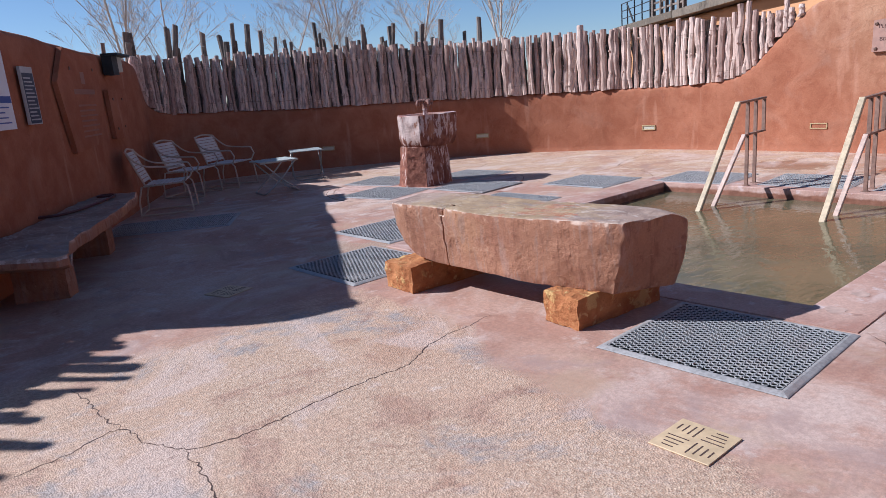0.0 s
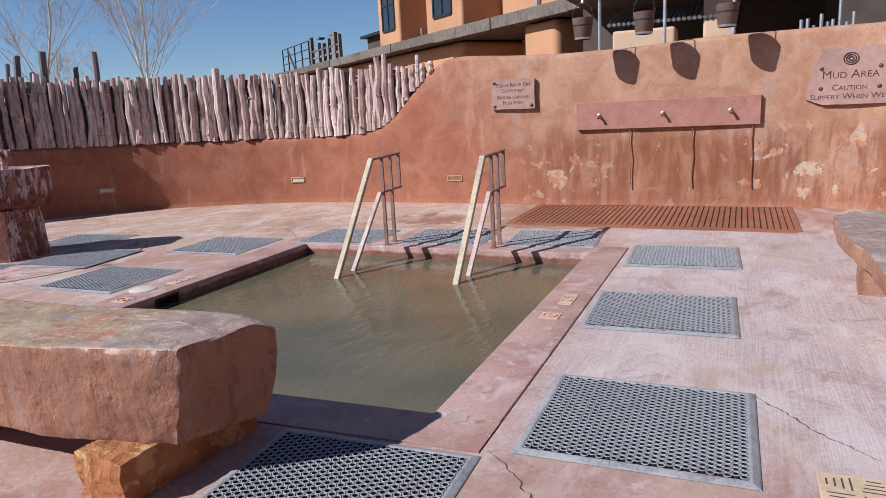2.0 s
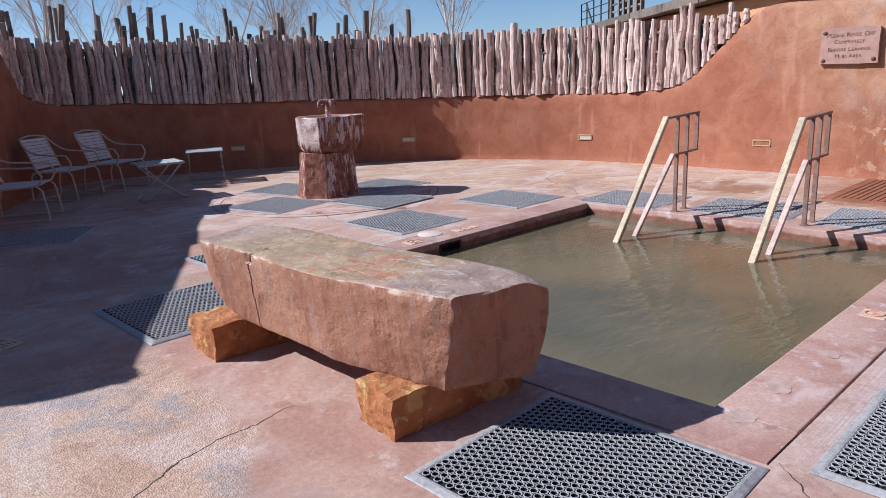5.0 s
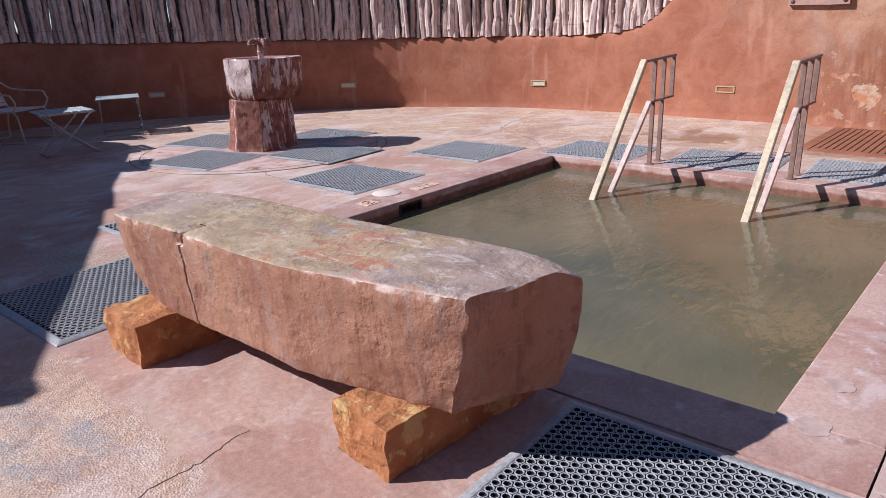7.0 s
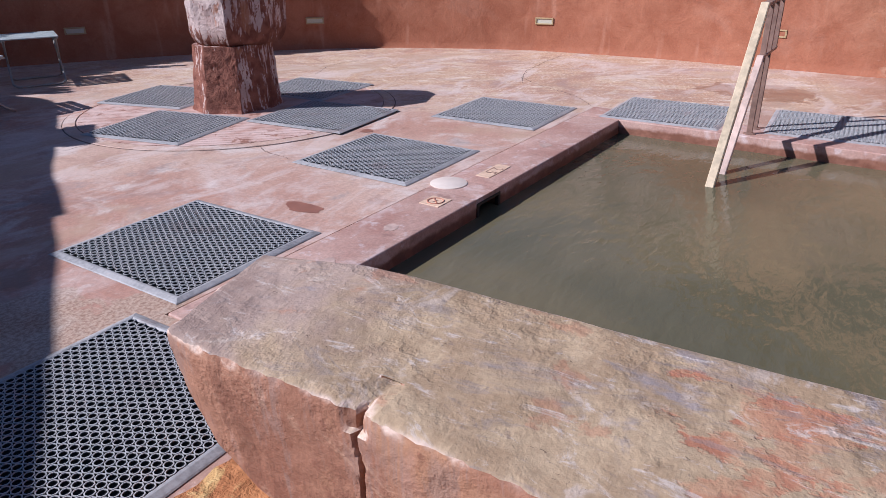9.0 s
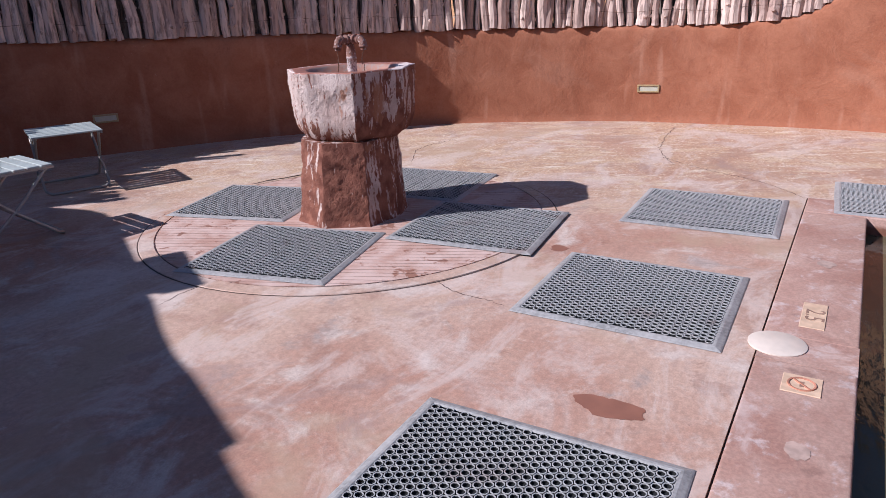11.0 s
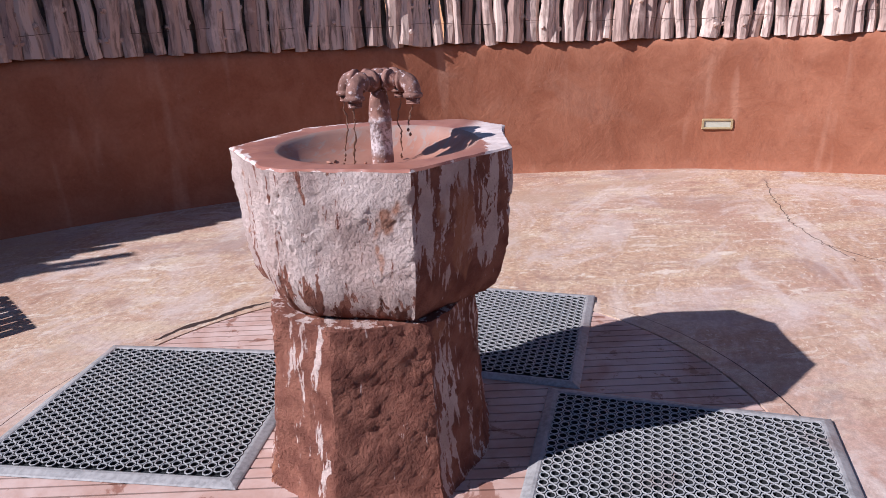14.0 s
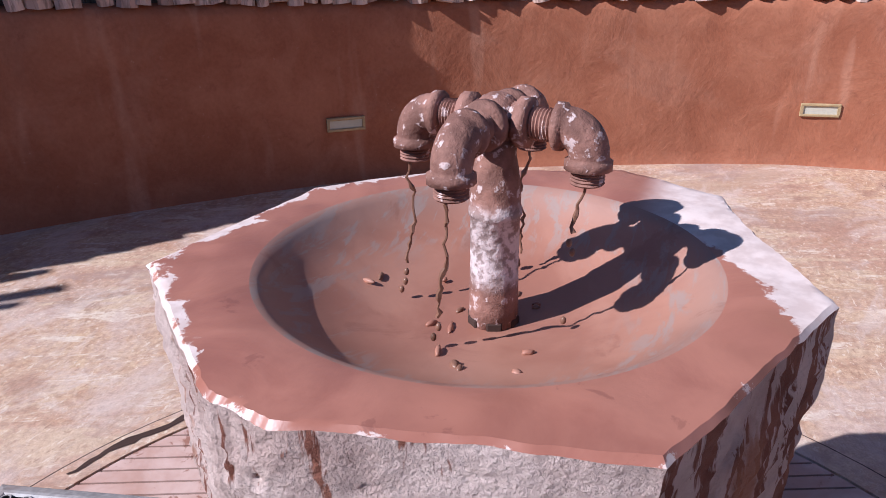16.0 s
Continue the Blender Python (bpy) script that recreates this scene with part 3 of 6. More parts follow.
# pale ring tops: dust, and sun glint put into the colour
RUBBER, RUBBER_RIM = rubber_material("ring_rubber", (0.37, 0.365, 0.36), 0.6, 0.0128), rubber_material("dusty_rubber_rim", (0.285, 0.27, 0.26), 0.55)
HOLE_SHADE = plain("mat_hole_shade", (0.012, 0.013, 0.014), 0.8)
MUD_BOARD = plain("mud_red_board", (0.36, 0.165, 0.115), 0.7, 0.2, 9.0)
GRATE = slat_material()
GRATE_RED = plain("red_mud_slat", (0.28, 0.108, 0.056), 0.6, 0.3, 5.0)
# near-black colour that stands in for shade in recesses
RECESS_SHADE = plain("recess_shade", (0.05, 0.025, 0.018), 0.9)
JOINT = plain("dark_joint", (0.075, 0.043, 0.035), 0.9)
RAIL_PAINT = plain("flaking_cream_paint", (0.47, 0.365, 0.235), 0.6, 0.3, 26.0)
RAIL_BARE = plain("worn_pink_primer", (0.50, 0.36, 0.29), 0.55, 0.28, 18.0)
RAIL_STEEL = plain("brown_stained_steel", (0.27, 0.165, 0.125), 0.5, 0.3, 20.0, 0.3)
CHAIR_FRAME = plain("cream_painted_tube", (0.52, 0.42, 0.33), 0.45, 0.12, 20.0)
STRAP = plain("white_vinyl_strap", (0.62, 0.58, 0.54), 0.5, 0.1, 30.0)
TABLE_GREY = plain("grey_green_slat", (0.40, 0.43, 0.41), 0.45, 0.15, 20.0)
TABLE_LEG = plain("grey_tube", (0.34, 0.32, 0.29), 0.4, 0.15, 20.0, 0.3)
SIGN_STONE = plain("pink_sandstone_sign", (0.37, 0.215, 0.165), 0.8, 0.22, 12.0)
LETTER = plain("engraved_dark_paint", (0.07, 0.03, 0.025), 0.8)
BOLT = plain("bronze_bolt", (0.13, 0.075, 0.055), 0.5, 0.2, 40.0, 0.5)
BRASS = plain("dull_brass", (0.45, 0.33, 0.17), 0.35, 0.2, 40.0, 0.8)
LENS = plain("frosted_lamp_lens", (0.50, 0.48, 0.38), 0.35, 0.08, 30.0)
LAMP_FRAME = plain("tan_lamp_frame", (0.40, 0.29, 0.15), 0.5, 0.15, 40.0)
BUCKET_WOOD = plain("dark_bucket_wood", (0.12, 0.07, 0.05), 0.7, 0.3, 18.0)
GALVANISED = plain("galvanised_steel", (0.42, 0.41, 0.39), 0.4, 0.15, 22.0, 0.7)
DARK_METAL = plain("dark_metal", (0.035, 0.032, 0.03), 0.5, 0.2, 20.0, 0.4)
DRIP = plain("brown_mud_water", (0.22, 0.11, 0.07), 0.35)
PAPER = plain("white_notice", (0.74, 0.74, 0.76), 0.5, 0.05)
NAVY = plain("navy_notice", (0.03, 0.04, 0.07), 0.5, 0.15)
BLUE = plain("blue_print", (0.06, 0.10, 0.32), 0.5, 0.1)
PALE = plain("pale_print", (0.45, 0.45, 0.44), 0.5, 0.1)
TILE = plain("worn_cream_tile", (0.60, 0.41, 0.28), 0.6, 0.25, 25.0)
TILE_INK = plain("brown_tile_ink", (0.30, 0.18, 0.13), 0.6)
TILE_RED = plain("red_tile_ink", (0.46, 0.20, 0.13), 0.6)
CAST = plain("tan_drain_cover", (0.55, 0.40, 0.24), 0.6, 0.2, 22.0)
LID = plain("cream_plastic_lid", (0.66, 0.55, 0.46), 0.45, 0.12, 12.0)
HOUSE = plain("orange_adobe", (0.50, 0.255, 0.125), 0.9, 0.14, 1.3)
HOUSE_PALE = plain("pale_adobe", (0.56, 0.37, 0.23), 0.9, 0.12, 1.3)
# dark timber; on the porch walls its darkness stands in for shade
TIMBER_PORCH_SHADE = plain("dark_timber_and_porch_shade", (0.085, 0.06, 0.045), 0.8, 0.3, 4.0)
GLASS = plain("dark_window_glass", (0.02, 0.025, 0.032), 0.06, 0.1, 3.0, 0.0, 0.6, 0.02)
HOSE = plain("dark_red_hose", (0.10, 0.03, 0.028), 0.5)
BARK = plain("pale_cottonwood_bark", (0.47, 0.41, 0.35), 0.85, 0.25, 4.0)
SCRUB = plain("yellow_green_leaf", (0.22, 0.24, 0.07), 0.8, 0.3, 6.0)
EARTH = plain("dry_earth", (0.34, 0.22, 0.15), 0.95, 0.25, 0.4)
WET = plain("wet_mud_stain", (0.27, 0.115, 0.075), 0.4, 0.2, 8.0)
CHIP = plain("broken_concrete", (0.44, 0.305, 0.25), 0.9, 0.25, 30.0)


# helpers for building
def world_of(ob):
    m = ob.matrix_basis.copy()
    while ob.parent:
        ob = ob.parent
        m = ob.matrix_basis @ m
    return m


def thing(name, m, label, category, group="", kind=""):
    ob = new(name)
    ob.empty_display_size = 0.1
    ob.matrix_basis = m
    return tagged(ob, label, category, group, kind)


def mesh_of(name, bm, material, smooth=False):
    me = bpy.data.meshes.new(name)
    bmesh.ops.recalc_face_normals(bm, faces=bm.faces[:])
    bm.to_mesh(me)
    bm.free()
    me.materials.append(material)
    if smooth:
        me.shade_smooth()
        if smooth != "all":
            me.set_sharp_from_angle(angle=radians(38))
    return me


def part(name, bm, material, parent, label="", world=False, smooth=False):
    """One mesh object under a thing or a part."""
    if world:
        bm.transform(world_of(parent).inverted())
    ob = new(name, mesh_of(name, bm, material, smooth))
    ob.parent = parent
    return tagged(ob, label)


def solo(name, bm, material, label, category, group="", kind="", smooth=False):
    return tagged(new(name, mesh_of(name, bm, material, smooth)), label, category, group, kind)


def box(x0, x1, y0, y1, z0, z1, bevel=0.0, seg=2, bm=None):
    made = bmesh.new()
    bmesh.ops.create_cube(made, size=1.0, matrix=Matrix.Translation(((x0 + x1) / 2, (y0 + y1) / 2, (z0 + z1) / 2)) @ Matrix.Diagonal((x1 - x0, y1 - y0, z1 - z0, 1)))
    if bevel:
        bmesh.ops.bevel(made, geom=made.edges[:], offset=bevel, segments=seg, profile=0.6, affect="EDGES")
    return join(bm, made) if bm else made


def join(bm, other):
    me = bpy.data.meshes.new("tmp")
    other.to_mesh(me)
    other.free()
    bm.from_mesh(me)
    bpy.data.meshes.remove(me)
    return bm


def tube(points, radius, sides=8, bm=None, caps=True):
    """A tube along points; radius: a number or one a point."""
    bm = bm or bmesh.new()
    pts = [Vector(p) for p in points]
    rad = radius if isinstance(radius, (list, tuple)) else [radius] * len(pts)
    rings, ref = [], None
    for i, p in enumerate(pts):
        d = (pts[min(i + 1, len(pts) - 1)] - pts[max(i - 1, 0)]).normalized()
        if ref is None:
            ref = d.orthogonal().normalized()
        ref = (ref - d * ref.dot(d)).normalized()
        side = d.cross(ref)
        rings.append([bm.verts.new(p + rad[i] * (math.cos(a) * ref + math.sin(a) * side)) for a in (2 * math.pi * k / sides for k in range(sides))])
    for a, b in zip(rings, rings[1:]):
        for k in range(sides):
            bm.faces.new((a[k], a[(k + 1) % sides], b[(k + 1) % sides], b[k]))
    if caps:
        bm.faces.new(rings[0][::-1])
        bm.faces.new(rings[-1])
    return bm


def spline(points, step):
    """Points at even steps along a smooth curve through points (any dimension)."""
    p = [np.array(q, float) for q in points]
    p = [2 * p[0] - p[1]] + p + [2 * p[-1] - p[-2]]
    out = []
    for a, b, c, d in zip(p, p[1:], p[2:], p[3:]):
        n = max(1, int(np.linalg.norm((c - b)[:2]) / step))
        for t in np.arange(n) / n:
            out.append(0.5 * (2 * b + (c - a) * t + (2 * a - 5 * b + 4 * c - d) * t * t + (3 * b - a - 3 * c + d) * t ** 3))
    return out + [p[-2]]


def lathe(profile, sides=24, bm=None, at=(0, 0, 0)):
    bm = bm or bmesh.new()
    rings = [[bm.verts.new((at[0] + r * math.cos(a), at[1] + r * math.sin(a), at[2] + z)) for a in (2 * math.pi * k / sides for k in range(sides))] for r, z in profile]
    for a, b in zip(rings, rings[1:]):
        for k in range(sides):
            bm.faces.new((a[k], a[(k + 1) % sides], b[(k + 1) % sides], b[k]))
    bm.faces.new(rings[0][::-1])
    bm.faces.new(rings[-1])
    return bm


def prism(outline, z0, z1, bm=None):
    bm = bm or bmesh.new()
    lo = [bm.verts.new((x, y, z0)) for x, y in outline]
    hi = [bm.verts.new((x, y, z1)) for x, y in outline]
    n = len(lo)
    for i in range(n):
        bm.faces.new((lo[i], lo[(i + 1) % n], hi[(i + 1) % n], hi[i]))
    bm.faces.new(lo[::-1])
    bm.faces.new(hi)
    return bm


def hewn(sx, sy, sz, amp=0.015, cuts=9, seed=0.0, round_by=0.12, chip=0.5):
    """A split stone block standing on z = 0, uneven and chipped."""
    bm = bmesh.new()
    bmesh.ops.create_cube(bm, size=2.0)
    bmesh.ops.subdivide_edges(bm, edges=bm.edges[:], cuts=cuts, use_grid_fill=True)
    for v in bm.verts:
        q = v.co.copy()
        far = max(0.0, (abs(q.x) ** 8 + abs(q.y) ** 8 + abs(q.z) ** 8) ** 0.125 - 1.0)
        q *= 1 - round_by * far * 1.6
        p = Vector((q.x * sx / 2, q.y * sy / 2, (q.z + 1) * sz / 2))
        w = p * 4.0 + Vector((seed, seed * 2.3, -seed))
        p += noise.noise_vector(w) * amp + noise.noise_vector(w * 3.7) * amp * chip + noise.noise_vector(w * 9.0) * amp * 0.25
        if q.z < -0.9:
            p.z = min(p.z, 0.004)
        v.co = p
    return bm


def letters(text, size, parent, m, material=LETTER, name="lettering", width=None):
    """Raised flat lettering in the x-y plane of m, centred."""
    cu = bpy.data.curves.new(name, "FONT")
    cu.body, cu.size, cu.align_x, cu.align_y, cu.extrude = text, size, "CENTER", "CENTER", 0.001
    cu.resolution_u = 2
    cu.small_caps_scale = 0.78
    for ch, fmt in zip(text, cu.body_format):
        fmt.use_small_caps = ch.islower()
    tmp = new("tmp", cu)
    me = bpy.data.meshes.new_from_object(tmp)
    if width:
        xs = [v.co.x for v in me.vertices]
        k = width / (max(xs) - min(xs))
        for v in me.vertices:
            v.co.x *= k
    bpy.data.objects.remove(tmp)
    me.transform(world_of(parent).inverted() @ m)
    me.materials.append(material)
    ob = new(name, me)
    ob.parent = parent
    return ob


# ground, floor, pool
bm = bmesh.new()
bmesh.ops.create_grid(bm, x_segments=1, y_segments=1, size=600, matrix=Matrix.Translation((0, 0, -0.75)))
solo("ground", bm, EARTH, "dry earth around the walled bathing yard", "ground", kind="structure")

PX0, PX1, PY0, PY1 = 4.96, 8.63, 1.90, 5.15
SX0, SX1, SY0, SY1 = 4.665, 9.0, 1.55, 5.53
PXN, SXN = 4.845, 4.50  # the west side leans outward to the north
bm = bmesh.new()
for x0, x1, y0, y1 in ((-7, 14, -7, SY0), (-7, 14, SY1, 16), (SX1, 14, SY0, SY1)):
    box(x0, x1, y0, y1, -0.7, 0.0, bm=bm)
prism([(-7, SY0), (SX0, SY0), (SXN, SY1), (-7, SY1)], -0.7, 0.0, bm)
floor = solo("floor", bm, FLOOR, "worn pink pigmented concrete deck with aggregate and stains", "floor", kind="structure")

pool = thing("pool", pose((PX0 + PX1) / 2, (PY0 + PY1) / 2, 0), "rectangular sunken mud pool with concrete coping", "pool", kind="structure")
g = 0.007
part("coping", prism([(SX0 + g, SY0 + g), (PX0, SY0 + g), (PX0, PY0), (PXN, PY1), (SXN + g + 0.015, PY1)], -0.7, 0.005), COPING, pool, "pink concrete coping, pitted", True, True)
for x0, x1, y0, y1 in ((PX1, SX1 - g, SY0 + g, SY1 - g), (PX0, PX1, SY0 + g, PY0)):
    part("coping", box(x0, x1, y0, y1, -0.7, 0.005, 0.009, 3), COPING, pool, "pink concrete coping, pitted", True, True)
OX0, OX1 = 6.36, 6.61
for x0, x1, z0, z1 in ((SXN + g, OX0, -0.7, 0.005), (OX1, PX1, -0.7, 0.005)):
    part("coping", box(x0, x1, PY1, SY1 - g, z0, z1, 0.012, 3), COPING, pool, "", True, True)
part("coping", box(OX0 - 0.002, OX1 + 0.002, PY1 + 0.001, SY1 - g, -0.032, 0.004), COPING, pool, "", True)
# dark back sheet gives the opening its shade
part("skimmer_opening", box(OX0, OX1, PY1 + 0.12, PY1 + 0.14, -0.3, -0.02), RECESS_SHADE, pool, "dark sheet for the shade in the overflow opening", True)
bm = box(OX0 - 0.012, OX0 + 0.012, PY1 - 0.006, PY1 + 0.02, -0.16, -0.024)
box(OX1 - 0.012, OX1 + 0.012, PY1 - 0.006, PY1 + 0.02, -0.16, -0.024, bm=bm)
box(OX0 + 0.012, OX1 - 0.012, PY1 - 0.006, PY1 + 0.02, -0.04, -0.024, bm=bm)
part("skimmer_frame", bm, DARK_METAL, pool, "", True)
part("joint", prism([(SX0 - 0.002, SY0), (SX0 + 0.03, SY0), (SXN + 0.03, SY1), (SXN - 0.002, SY1)], -0.3, -0.012), JOINT, pool, "", True)
for x0, x1, y0, y1 in ((SX0 + 0.03, SX1 - 0.03, SY0 - 0.002, SY0 + 0.03), (SXN + 0.03, SX1 - 0.03, SY1 - 0.03, SY1 + 0.002), (SX1 - 0.03, SX1 + 0.002, SY0, SY1)):
    part("joint", box(x0, x1, y0, y1, -0.3, -0.012), JOINT, pool, "", True)
bm = bmesh.new()
bmesh.ops.create_grid(bm, x_segments=1, y_segments=1, size=0.5, matrix=Matrix.Translation(((PX0 + PX1) / 2, (PY0 + PY1) / 2, -0.11)) @ Matrix.Diagonal((PX1 - PX0 + 0.4, PY1 - PY0 + 0.3, 1, 1)))
solo("water", bm, WATER, "opaque brownish-green muddy water in the pool", "water", kind="structure")

# yard wall: plan of the inner face and height of its top
WALL = [(9.4, -4.2, 2.2), (10.6, -2.6, 2.2), (11.45, -1.35, 2.2), (11.72, -0.6, 2.18), (11.80, 0.68, 2.19), (11.83, 2.06, 2.13), (11.86, 3.47, 2.14),
        (11.90, 4.55, 2.20), (11.92, 4.95, 2.02), (11.95, 5.30, 1.70), (11.95, 5.62, 1.38), (11.95, 5.95, 1.19), (11.93, 6.45, 1.12), (11.90, 7.0, 1.11), (11.80, 7.7, 1.11), (11.52, 8.55, 1.12), (11.0, 9.6, 1.13), (10.2, 10.62, 1.15), (9.25, 11.48, 1.18), (8.35, 12.12, 1.20), (7.45, 12.7, 1.23), (6.75, 13.12, 1.27), (6.05, 13.36, 1.30), (5.45, 13.32, 1.33),
        (5.02, 13.0, 1.50), (4.80, 12.6, 1.85), (4.62, 12.2, 2.15), (4.05, 11.2, 2.21), (3.40, 10.06, 2.21), (2.93, 9.25, 2.23), (2.50, 8.5, 2.26), (2.08, 7.78, 2.28), (1.62, 7.0, 2.29), (1.24, 6.35, 2.30)]


def wall_mesh(points, thick=0.36, step=0.09):
    pts = spline(points, step)
    bm, rings = bmesh.new(), []
    for i, p in enumerate(pts):
        d = pts[min(i + 1, len(pts) - 1)] - pts[max(i - 1, 0)]
        d = Vector((d[0], d[1], 0)).normalized()
        out = Vector((d.y, -d.x, 0))
        base = Vector((p[0], p[1], 0))
        h = p[2] + 0.012 * noise.noise(base * 1.9)
        prof = [(-0.035, 0.0), (-0.012, 0.035), (0.0, 0.09)]
        prof += [(0.004 * k, 0.09 + (h - 0.17) * k / 7) for k in range(1, 8)]
        prof += [(0.045, h - 0.035), (0.09, h - 0.008), (thick / 2, h), (thick - 0.09, h - 0.008), (thick - 0.04, h - 0.04), (thick, h - 0.1), (thick + 0.02, -0.7)]
        ring = []
        for o, z in prof:
            q = base + out * o + Vector((0, 0, z))
            q += out * (0.022 * noise.noise(q * 1.1) + 0.008 * noise.noise(q * 4.3))
            ring.append(bm.verts.new(q))
        rings.append(ring)
    for a, b in zip(rings, rings[1:]):
        for k in range(len(a) - 1):
            bm.faces.new((a[k], a[k + 1], b[k + 1], b[k]))
    bm.faces.new(rings[0])
    bm.faces.new(rings[-1][::-1])
    return bm


solo("wall_curved", wall_mesh(WALL), PLASTER, "curved red adobe plaster wall with rounded top", "wall", kind="structure", smooth="all")
solo("wall_return", wall_mesh([(1.24, 6.35, 2.3), (0.75, 6.45, 2.3), (0.3, 6.85, 2.3), (0.1, 7.25, 1.4), (-0.5, 6.6, 1.3), (-1.4, 5.5, 1.3), (-2.6, 4.2, 1.3)]), PLASTER, "red adobe plaster wall beside the entrance", "wall", kind="structure", smooth="all")
solo("wall_entrance", wall_mesh([(-2.6, 4.2, 2.2), (-3.2, 2.0, 2.2), (-3.2, -1.5, 2.2), (-2.0, -4.0, 2.2), (1.5, -5.2, 2.2), (6.0, -5.4, 2.2), (9.4, -4.2, 2.2)]), PLASTER, "red adobe plaster wall closing the yard", "wall", kind="structure", smooth="all")


# stick fence on the wall
def stick_mesh(seed, length, radius, knots=5):
    rnd = random.Random(seed)
    pts, rad = [], []
    n = 12
    bend = Vector((rnd.uniform(-1, 1), rnd.uniform(-1, 1), 0)) * 0.03
    for i in range(n):
        t = i / (n - 1)
        w = noise.noise_vector(Vector((seed * 3.1, t * 4.2, 0))) * 0.030
        pts.append(Vector((w.x, w.y, t * length)) + bend * math.sin(t * math.pi))
        rad.append(radius * (1.08 - 0.2 * t) * (1 + 0.22 * noise.noise(Vector((seed * 1.7, t * 9, 5)))))
    bm = tube(pts, rad, 8)
    for k in range(rnd.randint(0, knots)):
        t = rnd.uniform(0.1, 0.9)
        a = rnd.uniform(0, 6.28)
        p = pts[int(t * (n - 1))]
        o = Vector((math.cos(a), math.sin(a), 0))
        tube([p + o * radius * 0.6, p + o * radius * 1.35 + Vector((0, 0, 0.012))], [radius * 0.42, radius * 0.22], 5, bm)
    return mesh_of("stick", bm, STICK, True)


def fence_line(points, step=0.02):
    pts = spline(points, step)
    run, total = [], 0.0
    for a, b in zip(pts, pts[1:]):
        d = b - a
        run.append((total, a, Vector((d[0], d[1], 0)).normalized()))
        total += math.hypot(d[0], d[1])
    return run, total


def along(run, s):
    lo, hi = 0, len(run) - 1
    while lo < hi:
        mid = (lo + hi + 1) // 2
        lo, hi = (mid, hi) if run[mid][0] <= s else (lo, mid - 1)
    return run[lo][1], run[lo][2]


STICKS = [stick_mesh(i, 1.0, 0.050 + 0.012 * ((i * 7) % 5 - 2) / 2) for i in range(22)]
GREY_AND_GAP_STICKS = []
for i in range(8):
    me = STICKS[i * 2].copy()
    me.materials[0] = STICK_GREY
    GREY_AND_GAP_STICKS.append(me)


def stick_fence(name, points, top, label, inset, seed, ragged=1.0):
    rnd = random.Random(seed)
    run, total = fence_line(points)
    mid = run[len(run) // 2][1]
    fence = thing(name, pose(mid[0], mid[1], mid[2]), label, "fence")
    s = 0.03
    while s < total - 0.02:
        p, d = along(run, s)
        out = Vector((d.y, -d.x, 0))
        z0 = p[2] - 0.015 + rnd.uniform(-0.012, 0.012)
        z1 = top(p) + ragged * rnd.uniform(-0.05, 0.06) + (rnd.uniform(0.03, 0.14) if rnd.random() < 0.1 else 0)
        me = rnd.choice(STICKS)
        width = rnd.uniform(0.68, 1.22)
        ob = new("stick", me)
        ob.parent = fence
        at = Vector((p[0], p[1], z0)) + out * (inset + rnd.uniform(-0.03, 0.03)) - fence.matrix_basis.translation
        ob.matrix_basis = Matrix.Translation(at) @ Euler((rnd.gauss(0, 0.012), rnd.gauss(0, 0.022), rnd.uniform(0, 6.28))).to_matrix().to_4x4() @ Matrix.Diagonal((width, width, max(0.1, z1 - z0), 1))
        s += 0.097 * width * rnd.uniform(0.92, 1.12)
    # added back row, its dark grey stands in for shade between the sticks
    s = 0.07
    while s < total - 0.05:
        p, d = along(run, s)
        out = Vector((d.y, -d.x, 0))
        z1 = top(p) - rnd.uniform(0.0, 0.10)
        if z1 - p[2] > 0.25:
            ob = new("stick", rnd.choice(GREY_AND_GAP_STICKS))
            ob.parent = fence
            at = Vector((p[0], p[1], p[2] - 0.02)) + out * (inset + 0.115) - fence.matrix_basis.translation
            ob.matrix_basis = Matrix.Translation(at) @ Euler((rnd.gauss(0, 0.01), rnd.gauss(0, 0.02), rnd.uniform(0, 6.28))).to_matrix().to_4x4() @ Matrix.Diagonal((1.0, 1.0, z1 - p[2], 1))
        s += 0.074
    for k, z in enumerate((0.14, 0.80)):
        line = []
        for j in range(0, len(run), 6):
            p, d = run[j][1], run[j][2]
            zz = p[2] + z * (top(p) - p[2])
            if top(p) - p[2] > 0.35:
                line.append(Vector((p[0], p[1], zz + 0.012 * math.sin(j * 0.9))) + Vector((d.y, -d.x, 0)) * (inset - 0.052))
        part("wire", tube(line, 0.002, 5), BOLT, fence, "thin binding wire", True)
    return fence


def fence_top(p):
    return 2.14 if p[1] < 8 else 2.14 + (p[1] - 8) * 0.032


LOW = [q for q in WALL if 4.9 <= q[1] and q[2] <= 2.1 and q[0] > 4.5]
stick_fence("stick_fence", LOW, fence_top, "rustic fence of peeled juniper sticks wired above the wall", 0.07, 5)
stick_fence("stick_fence", [(0.1, 7.25, 1.4), (-0.5, 6.6, 1.3), (-1.4, 5.5, 1.3), (-2.6, 4.2, 1.3)], lambda p: 2.35, "rustic stick fence on the entrance wall", 0.1, 9, 3.5)

rnd = random.Random(12)
run, total = fence_line(LOW)
back = thing("tall_stick_fence", pose(8.6, 13.2, 0), "ragged weathered grey sticks standing behind the fence", "fence")
